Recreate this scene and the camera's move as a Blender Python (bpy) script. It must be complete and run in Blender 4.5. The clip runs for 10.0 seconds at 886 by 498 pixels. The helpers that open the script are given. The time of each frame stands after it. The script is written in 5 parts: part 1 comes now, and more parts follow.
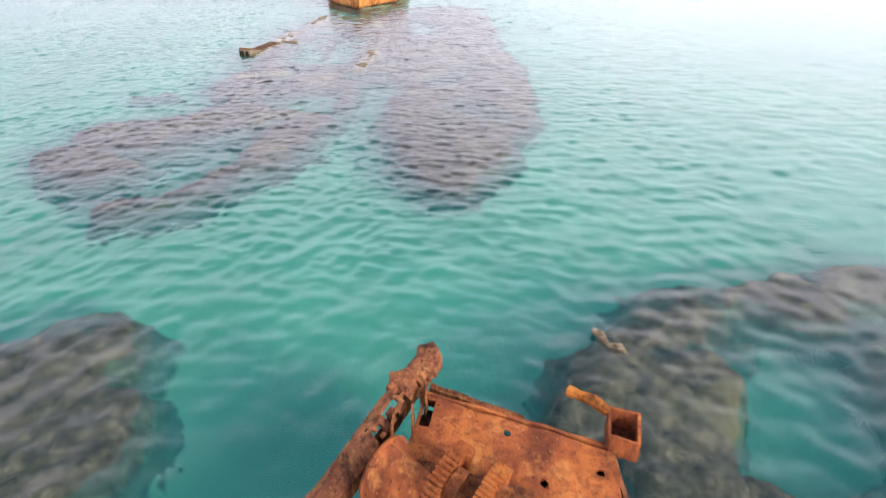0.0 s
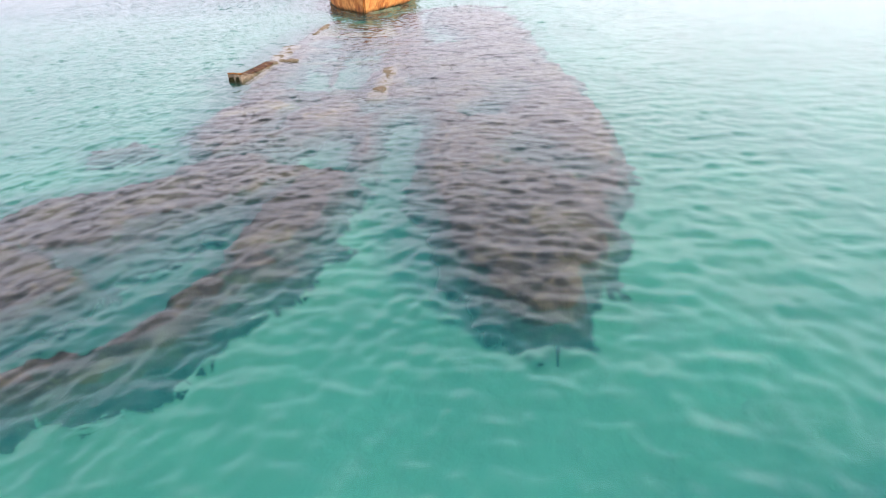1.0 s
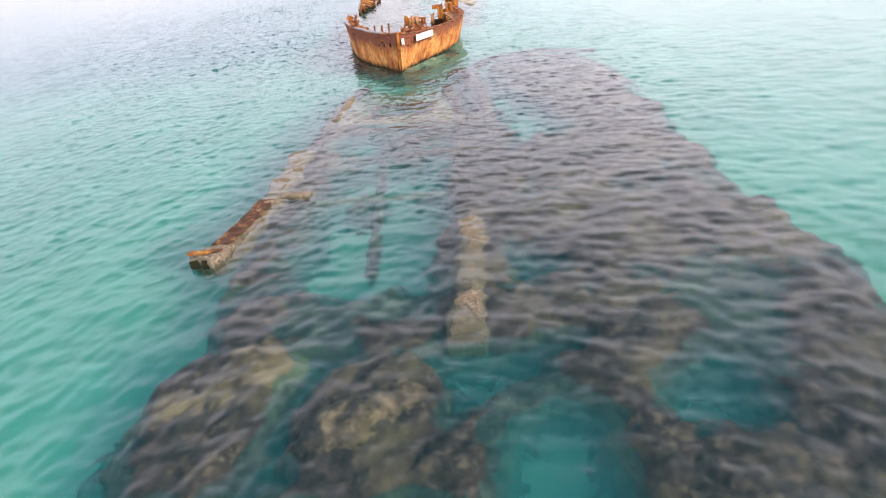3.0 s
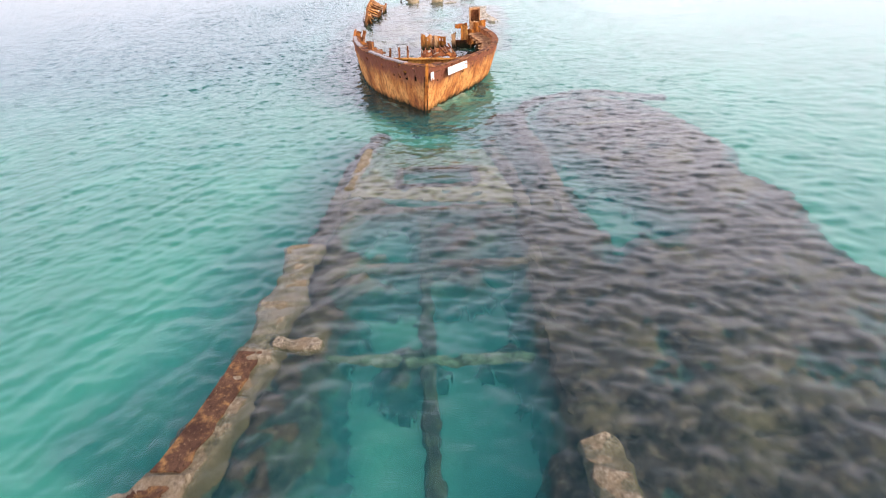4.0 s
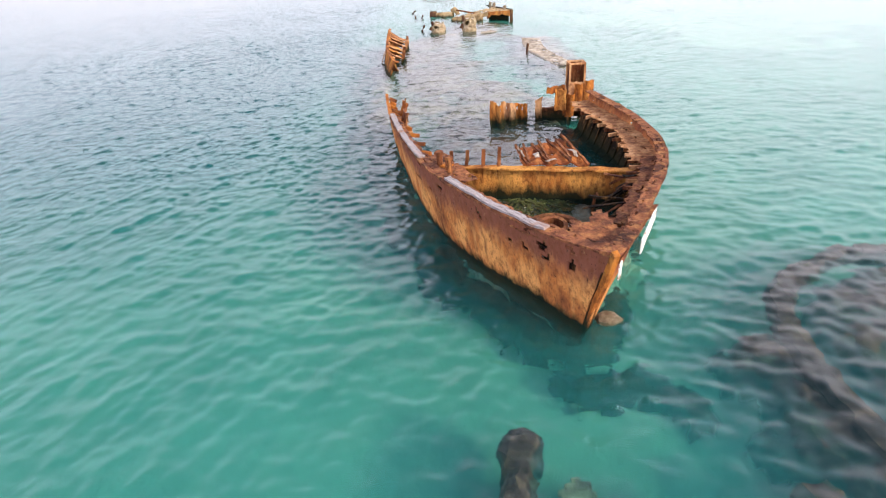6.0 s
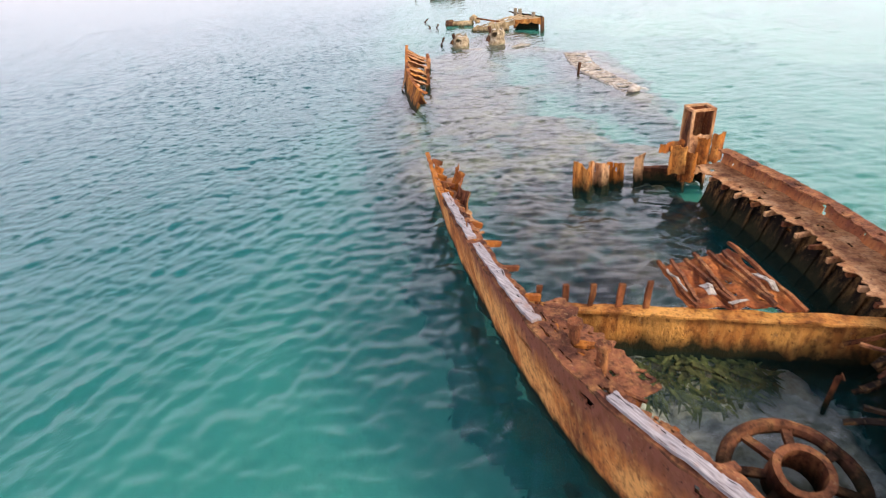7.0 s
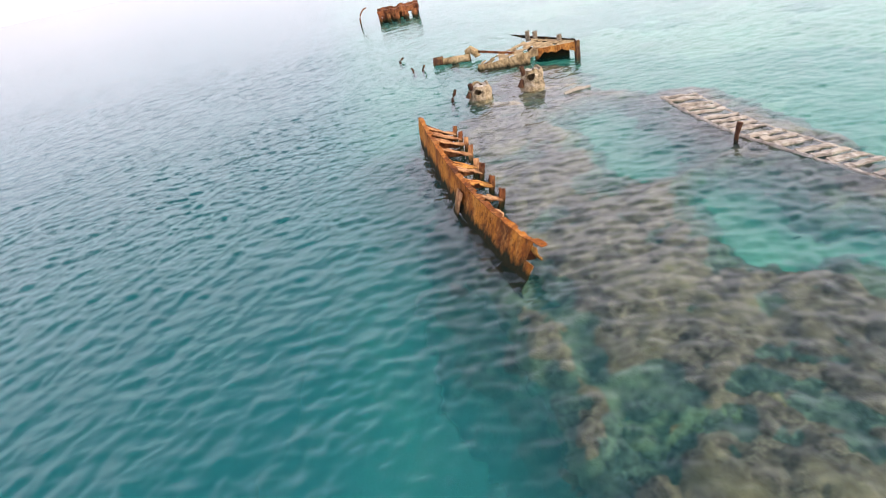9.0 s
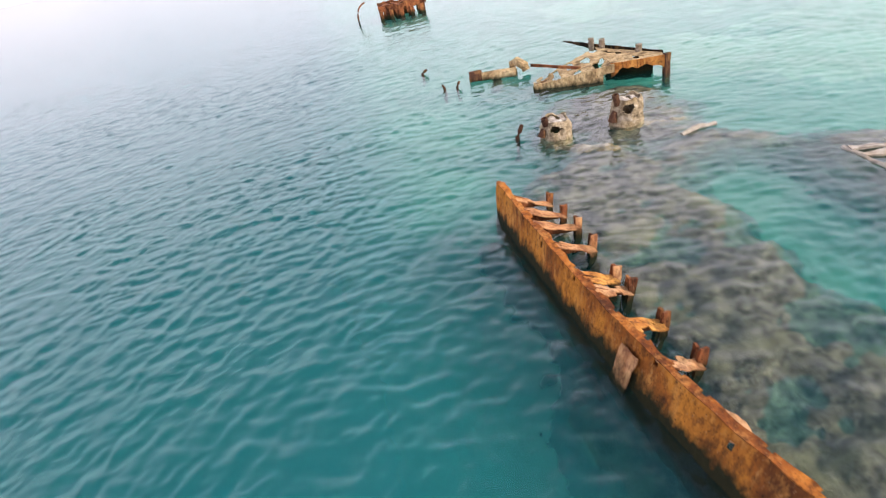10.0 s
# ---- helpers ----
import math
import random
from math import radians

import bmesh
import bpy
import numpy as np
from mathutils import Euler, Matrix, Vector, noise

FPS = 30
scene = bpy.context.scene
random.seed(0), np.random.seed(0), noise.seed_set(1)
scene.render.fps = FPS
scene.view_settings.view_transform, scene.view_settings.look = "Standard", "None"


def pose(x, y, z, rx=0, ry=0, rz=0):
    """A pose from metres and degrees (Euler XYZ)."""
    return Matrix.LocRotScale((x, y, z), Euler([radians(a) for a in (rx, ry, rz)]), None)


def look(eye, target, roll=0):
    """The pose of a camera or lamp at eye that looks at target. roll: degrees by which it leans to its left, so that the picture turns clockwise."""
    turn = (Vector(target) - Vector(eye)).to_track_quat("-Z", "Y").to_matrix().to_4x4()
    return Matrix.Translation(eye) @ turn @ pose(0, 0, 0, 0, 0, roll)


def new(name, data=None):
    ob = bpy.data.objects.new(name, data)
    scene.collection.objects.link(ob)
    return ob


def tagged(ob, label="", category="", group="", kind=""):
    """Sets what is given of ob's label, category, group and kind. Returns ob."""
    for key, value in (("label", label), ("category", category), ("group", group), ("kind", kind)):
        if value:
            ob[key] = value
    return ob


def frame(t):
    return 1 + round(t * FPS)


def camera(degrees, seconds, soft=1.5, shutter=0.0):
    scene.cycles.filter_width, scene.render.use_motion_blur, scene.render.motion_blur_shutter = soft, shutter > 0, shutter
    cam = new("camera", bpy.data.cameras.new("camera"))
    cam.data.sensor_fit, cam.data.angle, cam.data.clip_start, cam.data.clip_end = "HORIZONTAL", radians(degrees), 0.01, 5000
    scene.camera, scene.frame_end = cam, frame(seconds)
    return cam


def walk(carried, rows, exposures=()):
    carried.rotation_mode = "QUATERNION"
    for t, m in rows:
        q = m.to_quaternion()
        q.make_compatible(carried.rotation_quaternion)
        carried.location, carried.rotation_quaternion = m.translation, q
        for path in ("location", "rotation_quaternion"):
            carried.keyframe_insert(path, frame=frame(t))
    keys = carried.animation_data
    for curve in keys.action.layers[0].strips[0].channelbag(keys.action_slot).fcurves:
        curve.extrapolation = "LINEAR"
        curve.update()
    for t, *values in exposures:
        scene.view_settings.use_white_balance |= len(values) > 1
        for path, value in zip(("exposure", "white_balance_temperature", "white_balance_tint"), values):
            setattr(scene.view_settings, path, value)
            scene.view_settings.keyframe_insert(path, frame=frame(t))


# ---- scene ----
cam = camera(80.0, 10.0, soft=1.1, shutter=0.1)
PATH = [
    (0, (0.617, 1.953, 6.931), (0.637, 3.658, 5.887), 0.3),
    (0.3, (0.118, 4.387, 6.699), (0.13, 6.097, 5.662), -0.9),
    (0.5, (-0.424, 5.357, 6.743), (-0.383, 7.053, 5.683), -0.7),
    (1, (-1.031, 8.835, 6.67), (-1.04, 10.53, 5.609), -2.6),
    (1.5, (-1.467, 12.977, 6.644), (-1.502, 14.699, 5.627), -1.6),
    (2, (-1.879, 16.494, 7.108), (-1.957, 18.208, 6.08), -4.7),
    (2.5, (-2.716, 20.241, 7.469), (-2.833, 21.951, 6.439), -7.2),
    (2.7, (-3.051, 21.737, 7.563), (-3.17, 23.435, 6.513), -7.5),
    (3.8, (-5.504, 29.853, 7.888), (-5.551, 31.564, 6.853), -3.8),
    (4, (-6.035, 31.707, 7.921), (-6.075, 33.413, 6.878), -3.4),
    (4.5, (-7.05, 35.846, 7.99), (-7.083, 37.554, 6.952), -3.7),
    (5, (-8.162, 39.729, 8.226), (-8.176, 41.445, 7.198), -3.4),
    (5.5, (-9.311, 44.19, 8.136), (-9.314, 45.91, 7.115), -3.5),
    (5.7, (-9.704, 45.859, 8.137), (-9.714, 47.582, 7.121), -3.8),
    (6.8, (-11.915, 55.04, 8.414), (-11.931, 56.741, 7.363), -5.9),
    (7, (-12.348, 56.79, 8.312), (-12.367, 58.507, 7.287), -5.9),
    (7.5, (-13.272, 61.304, 8.098), (-13.288, 63.022, 7.074), -6.0),
    (8, (-14.316, 65.596, 7.989), (-14.318, 67.318, 6.972), -6.6),
    (8.2, (-15.182, 67.053, 8.212), (-15.043, 68.774, 7.202), -3.7),
    (8.5, (-15.335, 69.586, 8.412), (-15.246, 71.307, 7.397), -9.7),
    (9, (-16.598, 73.603, 8.892), (-16.439, 75.312, 7.867), -12.6),
    (9.5, (-17.615, 78.481, 9.149), (-17.41, 80.164, 8.088), -16.5),
    (9.8, (-18.007, 81.593, 9.227), (-17.807, 83.267, 8.153), -15.3),
    (10, (-18.222, 83.386, 9.221), (-18.012, 85.062, 8.149), -12.8),
]
walk(cam, [(t, look(eye, target, roll)) for t, eye, target, roll in PATH], [(0, 0.36), (5.7, 0.33), (7.2, 0.22), (10, 0.18)])

# ---- light: a bright veiled sky and a low soft sun from behind the flight ----
SUN_AZIMUTH, SUN_HEIGHT = 128.0, 32.0
world = bpy.data.worlds.new("sky")
scene.world = world
world.use_nodes = True
wn, wl = world.node_tree.nodes, world.node_tree.links
sky = wn.new("ShaderNodeTexSky")
sky.sky_type, sky.sun_disc = "NISHITA", False
sky.sun_elevation, sky.sun_rotation = radians(SUN_HEIGHT), radians(SUN_AZIMUTH)
clear = wn["Background"]
clear.inputs["Strength"].default_value = 0.03
wl.new(sky.outputs[0], clear.inputs["Color"])
veil = wn.new("ShaderNodeBackground")
veil.inputs["Strength"].default_value = 1.0
where = wn.new("ShaderNodeTexCoord")
axes = wn.new("ShaderNodeSeparateXYZ")
wl.new(where.outputs["Generated"], axes.inputs[0])
cloud = wn.new("ShaderNodeTexNoise")
cloud.inputs["Scale"].default_value, cloud.inputs["Detail"].default_value = 2.2, 4.0
wl.new(where.outputs["Generated"], cloud.inputs["Vector"])
# haze: bright and white low down, thinner and bluer overhead, with soft cloud in it
haze = wn.new("ShaderNodeValToRGB")
while len(haze.color_ramp.elements) < 6:
    haze.color_ramp.elements.new(0.5)
for e, (p, c) in zip(haze.color_ramp.elements, ((0.0, (0.60, 0.58, 0.61)), (0.22, (1.00, 0.935, 0.975)), (0.48, (1.30, 1.20, 1.28)), (0.62, (0.64, 0.64, 0.74)), (0.78, (0.18, 0.21, 0.29)), (1.0, (0.08, 0.11, 0.17)))):
    e.position, e.color = p, (*c, 1)
wl.new(axes.outputs[2], haze.inputs[0])
tone = wn.new("ShaderNodeValToRGB")
tone.color_ramp.elements[0].position, tone.color_ramp.elements[0].color = 0.3, (1.90, 1.94, 2.02, 1)
tone.color_ramp.elements[1].position, tone.color_ramp.elements[1].color = 0.7, (2.30, 2.22, 2.26, 1)
wl.new(cloud.outputs[0], tone.inputs[0])
lit = wn.new("ShaderNodeMix")
lit.data_type, lit.blend_type = "RGBA", "MULTIPLY"
lit.inputs[0].default_value = 1.0
wl.new(haze.outputs[0], lit.inputs[6])
wl.new(tone.outputs[0], lit.inputs[7])
# the west side of the sky is warmer than the east
side = wn.new("ShaderNodeMapRange")
side.inputs[1].default_value, side.inputs[2].default_value = -0.65, 0.25
wl.new(axes.outputs[0], side.inputs[0])
hue = wn.new("ShaderNodeMix")
hue.data_type = "RGBA"
hue.inputs[6].default_value, hue.inputs[7].default_value = (0.70, 0.69, 0.75, 1), (1.03, 1.02, 1.05, 1)
wl.new(side.outputs[0], hue.inputs[0])
warm = wn.new("ShaderNodeMix")
warm.data_type, warm.blend_type = "RGBA", "MULTIPLY"
warm.inputs[0].default_value = 1.0
wl.new(lit.outputs[2], warm.inputs[6])
wl.new(hue.outputs[2], warm.inputs[7])
wl.new(warm.outputs[2], veil.inputs["Color"])
both = wn.new("ShaderNodeAddShader")
wl.new(clear.outputs[0], both.inputs[0])
wl.new(veil.outputs[0], both.inputs[1])
wl.new(both.outputs[0], wn["World Output"].inputs["Surface"])

lamp = bpy.data.lights.new("sun", "SUN")
lamp.energy, lamp.angle, lamp.color = 3.2, radians(10), (1.0, 0.86, 0.68)
sun = new("sun", lamp)
az, el = radians(SUN_AZIMUTH), radians(SUN_HEIGHT)
sun.matrix_world = look((60 * math.sin(az), 60 * math.cos(az), 60 * math.tan(el)), (0, 0, 0))


# ---- materials ----
def material(name):
    m = bpy.data.materials.new(name)
    m.use_nodes = True
    return m, m.node_tree.nodes, m.node_tree.links, m.node_tree.nodes["Principled BSDF"]


def coords(n, l, scale=(1, 1, 1), turn=0.0):
    g, v = n.new("ShaderNodeNewGeometry"), n.new("ShaderNodeMapping")
    v.inputs["Scale"].default_value = scale
    v.inputs["Rotation"].default_value = (0, 0, turn)
    l.new(g.outputs["Position"], v.inputs["Vector"])
    return v.outputs[0]


def fractal(n, l, vec, scale, detail=5.0, rough=0.6):
    t = n.new("ShaderNodeTexNoise")
    t.inputs["Scale"].default_value, t.inputs["Detail"].default_value, t.inputs["Roughness"].default_value = scale, detail, rough
    l.new(vec, t.inputs["Vector"])
    return t.outputs[0]


def ramp(n, l, fac, *stops):
    r = n.new("ShaderNodeValToRGB")
    while len(r.color_ramp.elements) < len(stops):
        r.color_ramp.elements.new(0.5)
    for e, (p, c) in zip(r.color_ramp.elements, stops):
        e.position, e.color = p, (*c, 1) if len(c) == 3 else c
    l.new(fac, r.inputs[0])
    return r.outputs[0]


def blend(n, l, fac, a, b, mode="MIX"):
    m = n.new("ShaderNodeMix")
    m.data_type, m.blend_type = "RGBA", mode
    if isinstance(fac, float):
        m.inputs[0].default_value = fac
    else:
        l.new(fac, m.inputs[0])
    for s, v in ((m.inputs[6], a), (m.inputs[7], b)):
        if isinstance(v, tuple):
            s.default_value = (*v, 1)
        else:
            l.new(v, s)
    return m.outputs[2]


def relief(n, l, height, strength, distance, onto=None):
    b = n.new("ShaderNodeBump")
    b.inputs["Strength"].default_value, b.inputs["Distance"].default_value = strength, distance
    l.new(height, b.inputs["Height"])
    if onto is not None:
        l.new(onto, b.inputs["Normal"])
    return b.outputs[0]


def tide(n, l, low, high):
    """Growth below the tide mark: 1 under low, 0 over high, with a ragged edge."""
    g, s = n.new("ShaderNodeNewGeometry"), n.new("ShaderNodeSeparateXYZ")
    l.new(g.outputs["Position"], s.inputs[0])
    rag = fractal(n, l, coords(n, l, (1, 1, 0.5)), 2.5, 4.0)
    a = n.new("ShaderNodeMath")
    a.operation, a.inputs[1].default_value, a.inputs[2].default_value = "MULTIPLY_ADD", 0.9, -0.45
    l.new(rag, a.inputs[0])
    add = n.new("ShaderNodeMath")
    l.new(s.outputs[2], add.inputs[0])
    l.new(a.outputs[0], add.inputs[1])
    m = n.new("ShaderNodeMapRange")
    m.inputs[1].default_value, m.inputs[2].default_value, m.inputs[3].default_value, m.inputs[4].default_value = low, high, 1.0, 0.0
    l.new(add.outputs[0], m.inputs[0])
    return m.outputs[0]


def rust_material(name, bright, mid, dark, growth=True, seed=0.0, upper=None, wet=(0.08, 0.52)):
    """Layered rust: broad stains, vertical runs, pale flakes and dark pits. upper: the colour above the old paint line."""
    m, n, l, p = material(name)
    v = coords(n, l, (1, 1, 0.55))
    big = fractal(n, l, v, 0.9 + seed, 4.0, 0.6)
    fine = fractal(n, l, v, 6.5 + seed, 8.0, 0.72)
    runs = fractal(n, l, coords(n, l, (1, 1, 0.16)), 3.4, 6.0, 0.68)
    c = ramp(n, l, big, (0.32, dark), (0.46, mid), (0.60, bright))
    c = blend(n, l, ramp(n, l, runs, (0.50, (0, 0, 0)), (0.66, (0.8, 0.8, 0.8))), c, blend(n, l, 0.4, bright, (0.62, 0.33, 0.11)))
    c = blend(n, l, ramp(n, l, runs, (0.32, (0.75, 0.75, 0.75)), (0.44, (0, 0, 0))), c, dark)
    if upper:
        g, sp = n.new("ShaderNodeNewGeometry"), n.new("ShaderNodeSeparateXYZ")
        l.new(g.outputs["Position"], sp.inputs[0])
        edge = n.new("ShaderNodeMath")
        edge.operation, edge.inputs[1].default_value = "MULTIPLY_ADD", 1.6
        l.new(runs, edge.inputs[0])
        l.new(sp.outputs[2], edge.inputs[2])
        line = n.new("ShaderNodeMapRange")
        line.inputs[1].default_value, line.inputs[2].default_value = 1.85, 2.45
        l.new(edge.outputs[0], line.inputs[0])
        c = blend(n, l, line.outputs[0], c, blend(n, l, fine, blend(n, l, 0.5, upper, dark), upper))
    c = blend(n, l, ramp(n, l, fine, (0.36, (0.75, 0.75, 0.75)), (0.52, (0, 0, 0))), c, dark)
    flake = fractal(n, l, v, 11.0 + seed, 6.0, 0.75)
    c = blend(n, l, ramp(n, l, flake, (0.60, (0, 0, 0)), (0.70, (0.45, 0.45, 0.45))), c, (0.55, 0.36, 0.18))
    pit = fractal(n, l, v, 15.0, 4.0, 0.7)
    c = blend(n, l, ramp(n, l, pit, (0.60, (0, 0, 0)), (0.68, (0.85, 0.85, 0.85))), c, (0.025, 0.014, 0.010))
    if growth:
        c = blend(n, l, tide(n, l, *wet), c, blend(n, l, fine, (0.008, 0.009, 0.005), (0.038, 0.036, 0.015)))
    l.new(c, p.inputs["Base Color"])
    p.inputs["Roughness"].default_value = 0.9
    p.inputs["Specular IOR Level"].default_value = 0.1
    h = n.new("ShaderNodeMath")
    l.new(fine, h.inputs[0])
    l.new(flake, h.inputs[1])
    l.new(relief(n, l, h.outputs[0], 1.0, 0.045), p.inputs["Normal"])
    return m


RUST = rust_material("flaking_orange_rust", (0.50, 0.175, 0.030), (0.29, 0.088, 0.020), (0.075, 0.027, 0.013))
RUST_HULL = rust_material("streaked_hull_rust", (0.76, 0.35, 0.11), (0.52, 0.18, 0.050), (0.17, 0.058, 0.026), upper=(0.24, 0.088, 0.058), seed=0.1, wet=(-0.05, 0.26))
RUST_DARK = rust_material("brown_rust", (0.30, 0.105, 0.04), (0.15, 0.052, 0.024), (0.04, 0.018, 0.011), seed=0.3)
RUST_RED = rust_material("red_brown_rust", (0.30, 0.115, 0.052), (0.16, 0.060, 0.031), (0.045, 0.020, 0.014), seed=0.6)
RUST_STRIP = rust_material("wet_footed_rust", (0.52, 0.20, 0.030), (0.30, 0.10, 0.020), (0.09, 0.034, 0.014), seed=0.05, wet=(0.22, 0.5))
RUST_TAN = rust_material("crusted_ochre_iron", (0.58, 0.44, 0.24), (0.38, 0.27, 0.135), (0.11, 0.072, 0.036), seed=0.7, wet=(-0.1, 0.2))
RUST_PLATE = rust_material("orange_brown_plate", (0.47, 0.150, 0.042), (0.31, 0.092, 0.033), (0.14, 0.044, 0.022), growth=False, seed=0.35)
RUST_BROWN = rust_material("bare_brown_steel", (0.105, 0.054, 0.032), (0.078, 0.039, 0.024), (0.045, 0.022, 0.015), growth=False, seed=0.25)
# near-black: dark steel, and shade painted into linings, cavities and holes
RUST_SHADE_BLACK = rust_material("black_steel_and_shade", (0.022, 0.014, 0.009), (0.009, 0.007, 0.005), (0.004, 0.003, 0.003), seed=0.2)
RUST_GOLD = rust_material("ochre_rust", (0.68, 0.33, 0.08), (0.46, 0.175, 0.04), (0.12, 0.045, 0.018), seed=0.15)
RUST_SALMON = rust_material("salmon_rust", (0.62, 0.36, 0.18), (0.46, 0.215, 0.09), (0.17, 0.068, 0.036), seed=0.45)


def crust_material():
    m, n, l, p = material("barnacle_crust")
    v = coords(n, l)
    big, fine = fractal(n, l, v, 1.6, 4.0), fractal(n, l, v, 9.0, 8.0, 0.75)
    c = ramp(n, l, fine, (0.36, (0.05, 0.040, 0.028)), (0.5, (0.26, 0.205, 0.135)), (0.66, (0.50, 0.43, 0.32)))
    c = blend(n, l, ramp(n, l, big, (0.4, (0, 0, 0)), (0.62, (0.7, 0.7, 0.7))), c, (0.21, 0.145, 0.08))
    c = blend(n, l, tide(n, l, -0.25, 0.1), c, (0.12, 0.10, 0.05))
    l.new(c, p.inputs["Base Color"])
    p.inputs["Roughness"].default_value = 0.9
    pits = fractal(n, l, v, 3.5, 5.0, 0.7)
    both = n.new("ShaderNodeMath")
    l.new(fine, both.inputs[0])
    l.new(pits, both.inputs[1])
    l.new(relief(n, l, both.outputs[0], 1.0, 0.14), p.inputs["Normal"])
    return m


CRUST = crust_material()


def wood_material():
    m, n, l, p = material("bleached_wood")
    along = n.new("ShaderNodeMapping")
    along.inputs["Scale"].default_value = (9, 0.9, 9)
    l.new(coords(n, l, (1, 1, 1), radians(-33)), along.inputs["Vector"])
    grain = fractal(n, l, along.outputs[0], 3.0, 6.0, 0.7)
    big = fractal(n, l, coords(n, l), 1.7, 4.0)
    c = ramp(n, l, grain, (0.32, (0.06, 0.04, 0.035)), (0.43, (0.23, 0.20, 0.195)), (0.72, (0.45, 0.415, 0.40)))
    c = blend(n, l, ramp(n, l, big, (0.55, (0, 0, 0)), (0.7, (0.6, 0.6, 0.6))), c, (0.30, 0.14, 0.07))
    l.new(c, p.inputs["Base Color"])
    p.inputs["Roughness"].default_value = 0.85
    l.new(relief(n, l, grain, 0.7, 0.03), p.inputs["Normal"])
    return m


WOOD = wood_material()


def paint_material():
    m, n, l, p = material("chipped_white_paint")
    chip = fractal(n, l, coords(n, l), 5.0, 7.0, 0.7)
    l.new(ramp(n, l, chip, (0.40, (0.30, 0.12, 0.05)), (0.44, (0.74, 0.71, 0.66)), (0.7, (0.85, 0.83, 0.80))), p.inputs["Base Color"])
    p.inputs["Roughness"].default_value = 0.6
    return m


PAINT = paint_material()


def weed_material(name, low, mid, high, olive):
    m, n, l, p = material(name)
    v = coords(n, l)
    big, fine = fractal(n, l, v, 0.55, 5.0, 0.6), fractal(n, l, v, 3.2, 8.0, 0.72)
    c = ramp(n, l, fine, (0.38, low), (0.53, mid), (0.70, high))
    c = blend(n, l, ramp(n, l, big, (0.5, (0, 0, 0)), (0.68, (0.75, 0.75, 0.75))), c, olive)
    l.new(c, p.inputs["Base Color"])
    p.inputs["Roughness"].default_value = 0.95
    l.new(relief(n, l, fine, 0.9, 0.12), p.inputs["Normal"])
    return m


WEED = weed_material("brown_weed", (0.008, 0.007, 0.007), (0.033, 0.025, 0.022), (0.135, 0.105, 0.075), (0.11, 0.095, 0.05))
FLAT_WEED = weed_material("grey_brown_weed", (0.026, 0.025, 0.019), (0.110, 0.104, 0.078), (0.26, 0.24, 0.17), (0.19, 0.185, 0.10))
RUBBLE = weed_material("yellow_crusted_rubble", (0.12, 0.085, 0.045), (0.36, 0.28, 0.17), (0.58, 0.50, 0.38), (0.30, 0.20, 0.07))
GREEN_WEED = weed_material("green_weed", (0.02, 0.025, 0.006), (0.075, 0.085, 0.02), (0.19, 0.19, 0.05), (0.20, 0.18, 0.05))
GREY_WEED = weed_material("grey_green_weed", (0.014, 0.014, 0.010), (0.062, 0.058, 0.042), (0.18, 0.165, 0.11), (0.13, 0.125, 0.07))
# near-black colour for beds that imitate shade at the foot of the hulls
FOOT_SHADE = weed_material("foot_shade_black", (0.004, 0.005, 0.003), (0.014, 0.015, 0.009), (0.05, 0.05, 0.028), (0.03, 0.032, 0.014))
BROWN_WEED = weed_material("pale_brown_weed", (0.022, 0.017, 0.012), (0.105, 0.078, 0.050), (0.25, 0.19, 0.12), (0.17, 0.14, 0.06))
SILT_FLOOR = weed_material("grey_silt", (0.20, 0.19, 0.15), (0.42, 0.40, 0.32), (0.56, 0.53, 0.43), (0.34, 0.32, 0.20))
OLIVE = weed_material("olive_weed", (0.04, 0.042, 0.02), (0.165, 0.165, 0.085), (0.29, 0.285, 0.16), (0.11, 0.11, 0.055))
SILT = weed_material("silted_steel", (0.05, 0.045, 0.03), (0.17, 0.16, 0.10), (0.33, 0.31, 0.21), (0.12, 0.105, 0.055))
PALE = weed_material("pale_crust", (0.20, 0.165, 0.13), (0.47, 0.41, 0.33), (0.66, 0.61, 0.52), (0.36, 0.29, 0.20))


def sand_material():
    m, n, l, p = material("sand")
    v = coords(n, l)
    c = ramp(n, l, fractal(n, l, v, 0.25, 5.0), (0.3, (0.40, 0.38, 0.28)), (0.7, (0.56, 0.53, 0.42)))
    l.new(c, p.inputs["Base Color"])
    p.inputs["Roughness"].default_value = 0.95
    l.new(relief(n, l, fractal(n, l, v, 1.5, 5.0), 0.6, 0.2), p.inputs["Normal"])
    return m


SAND = sand_material()


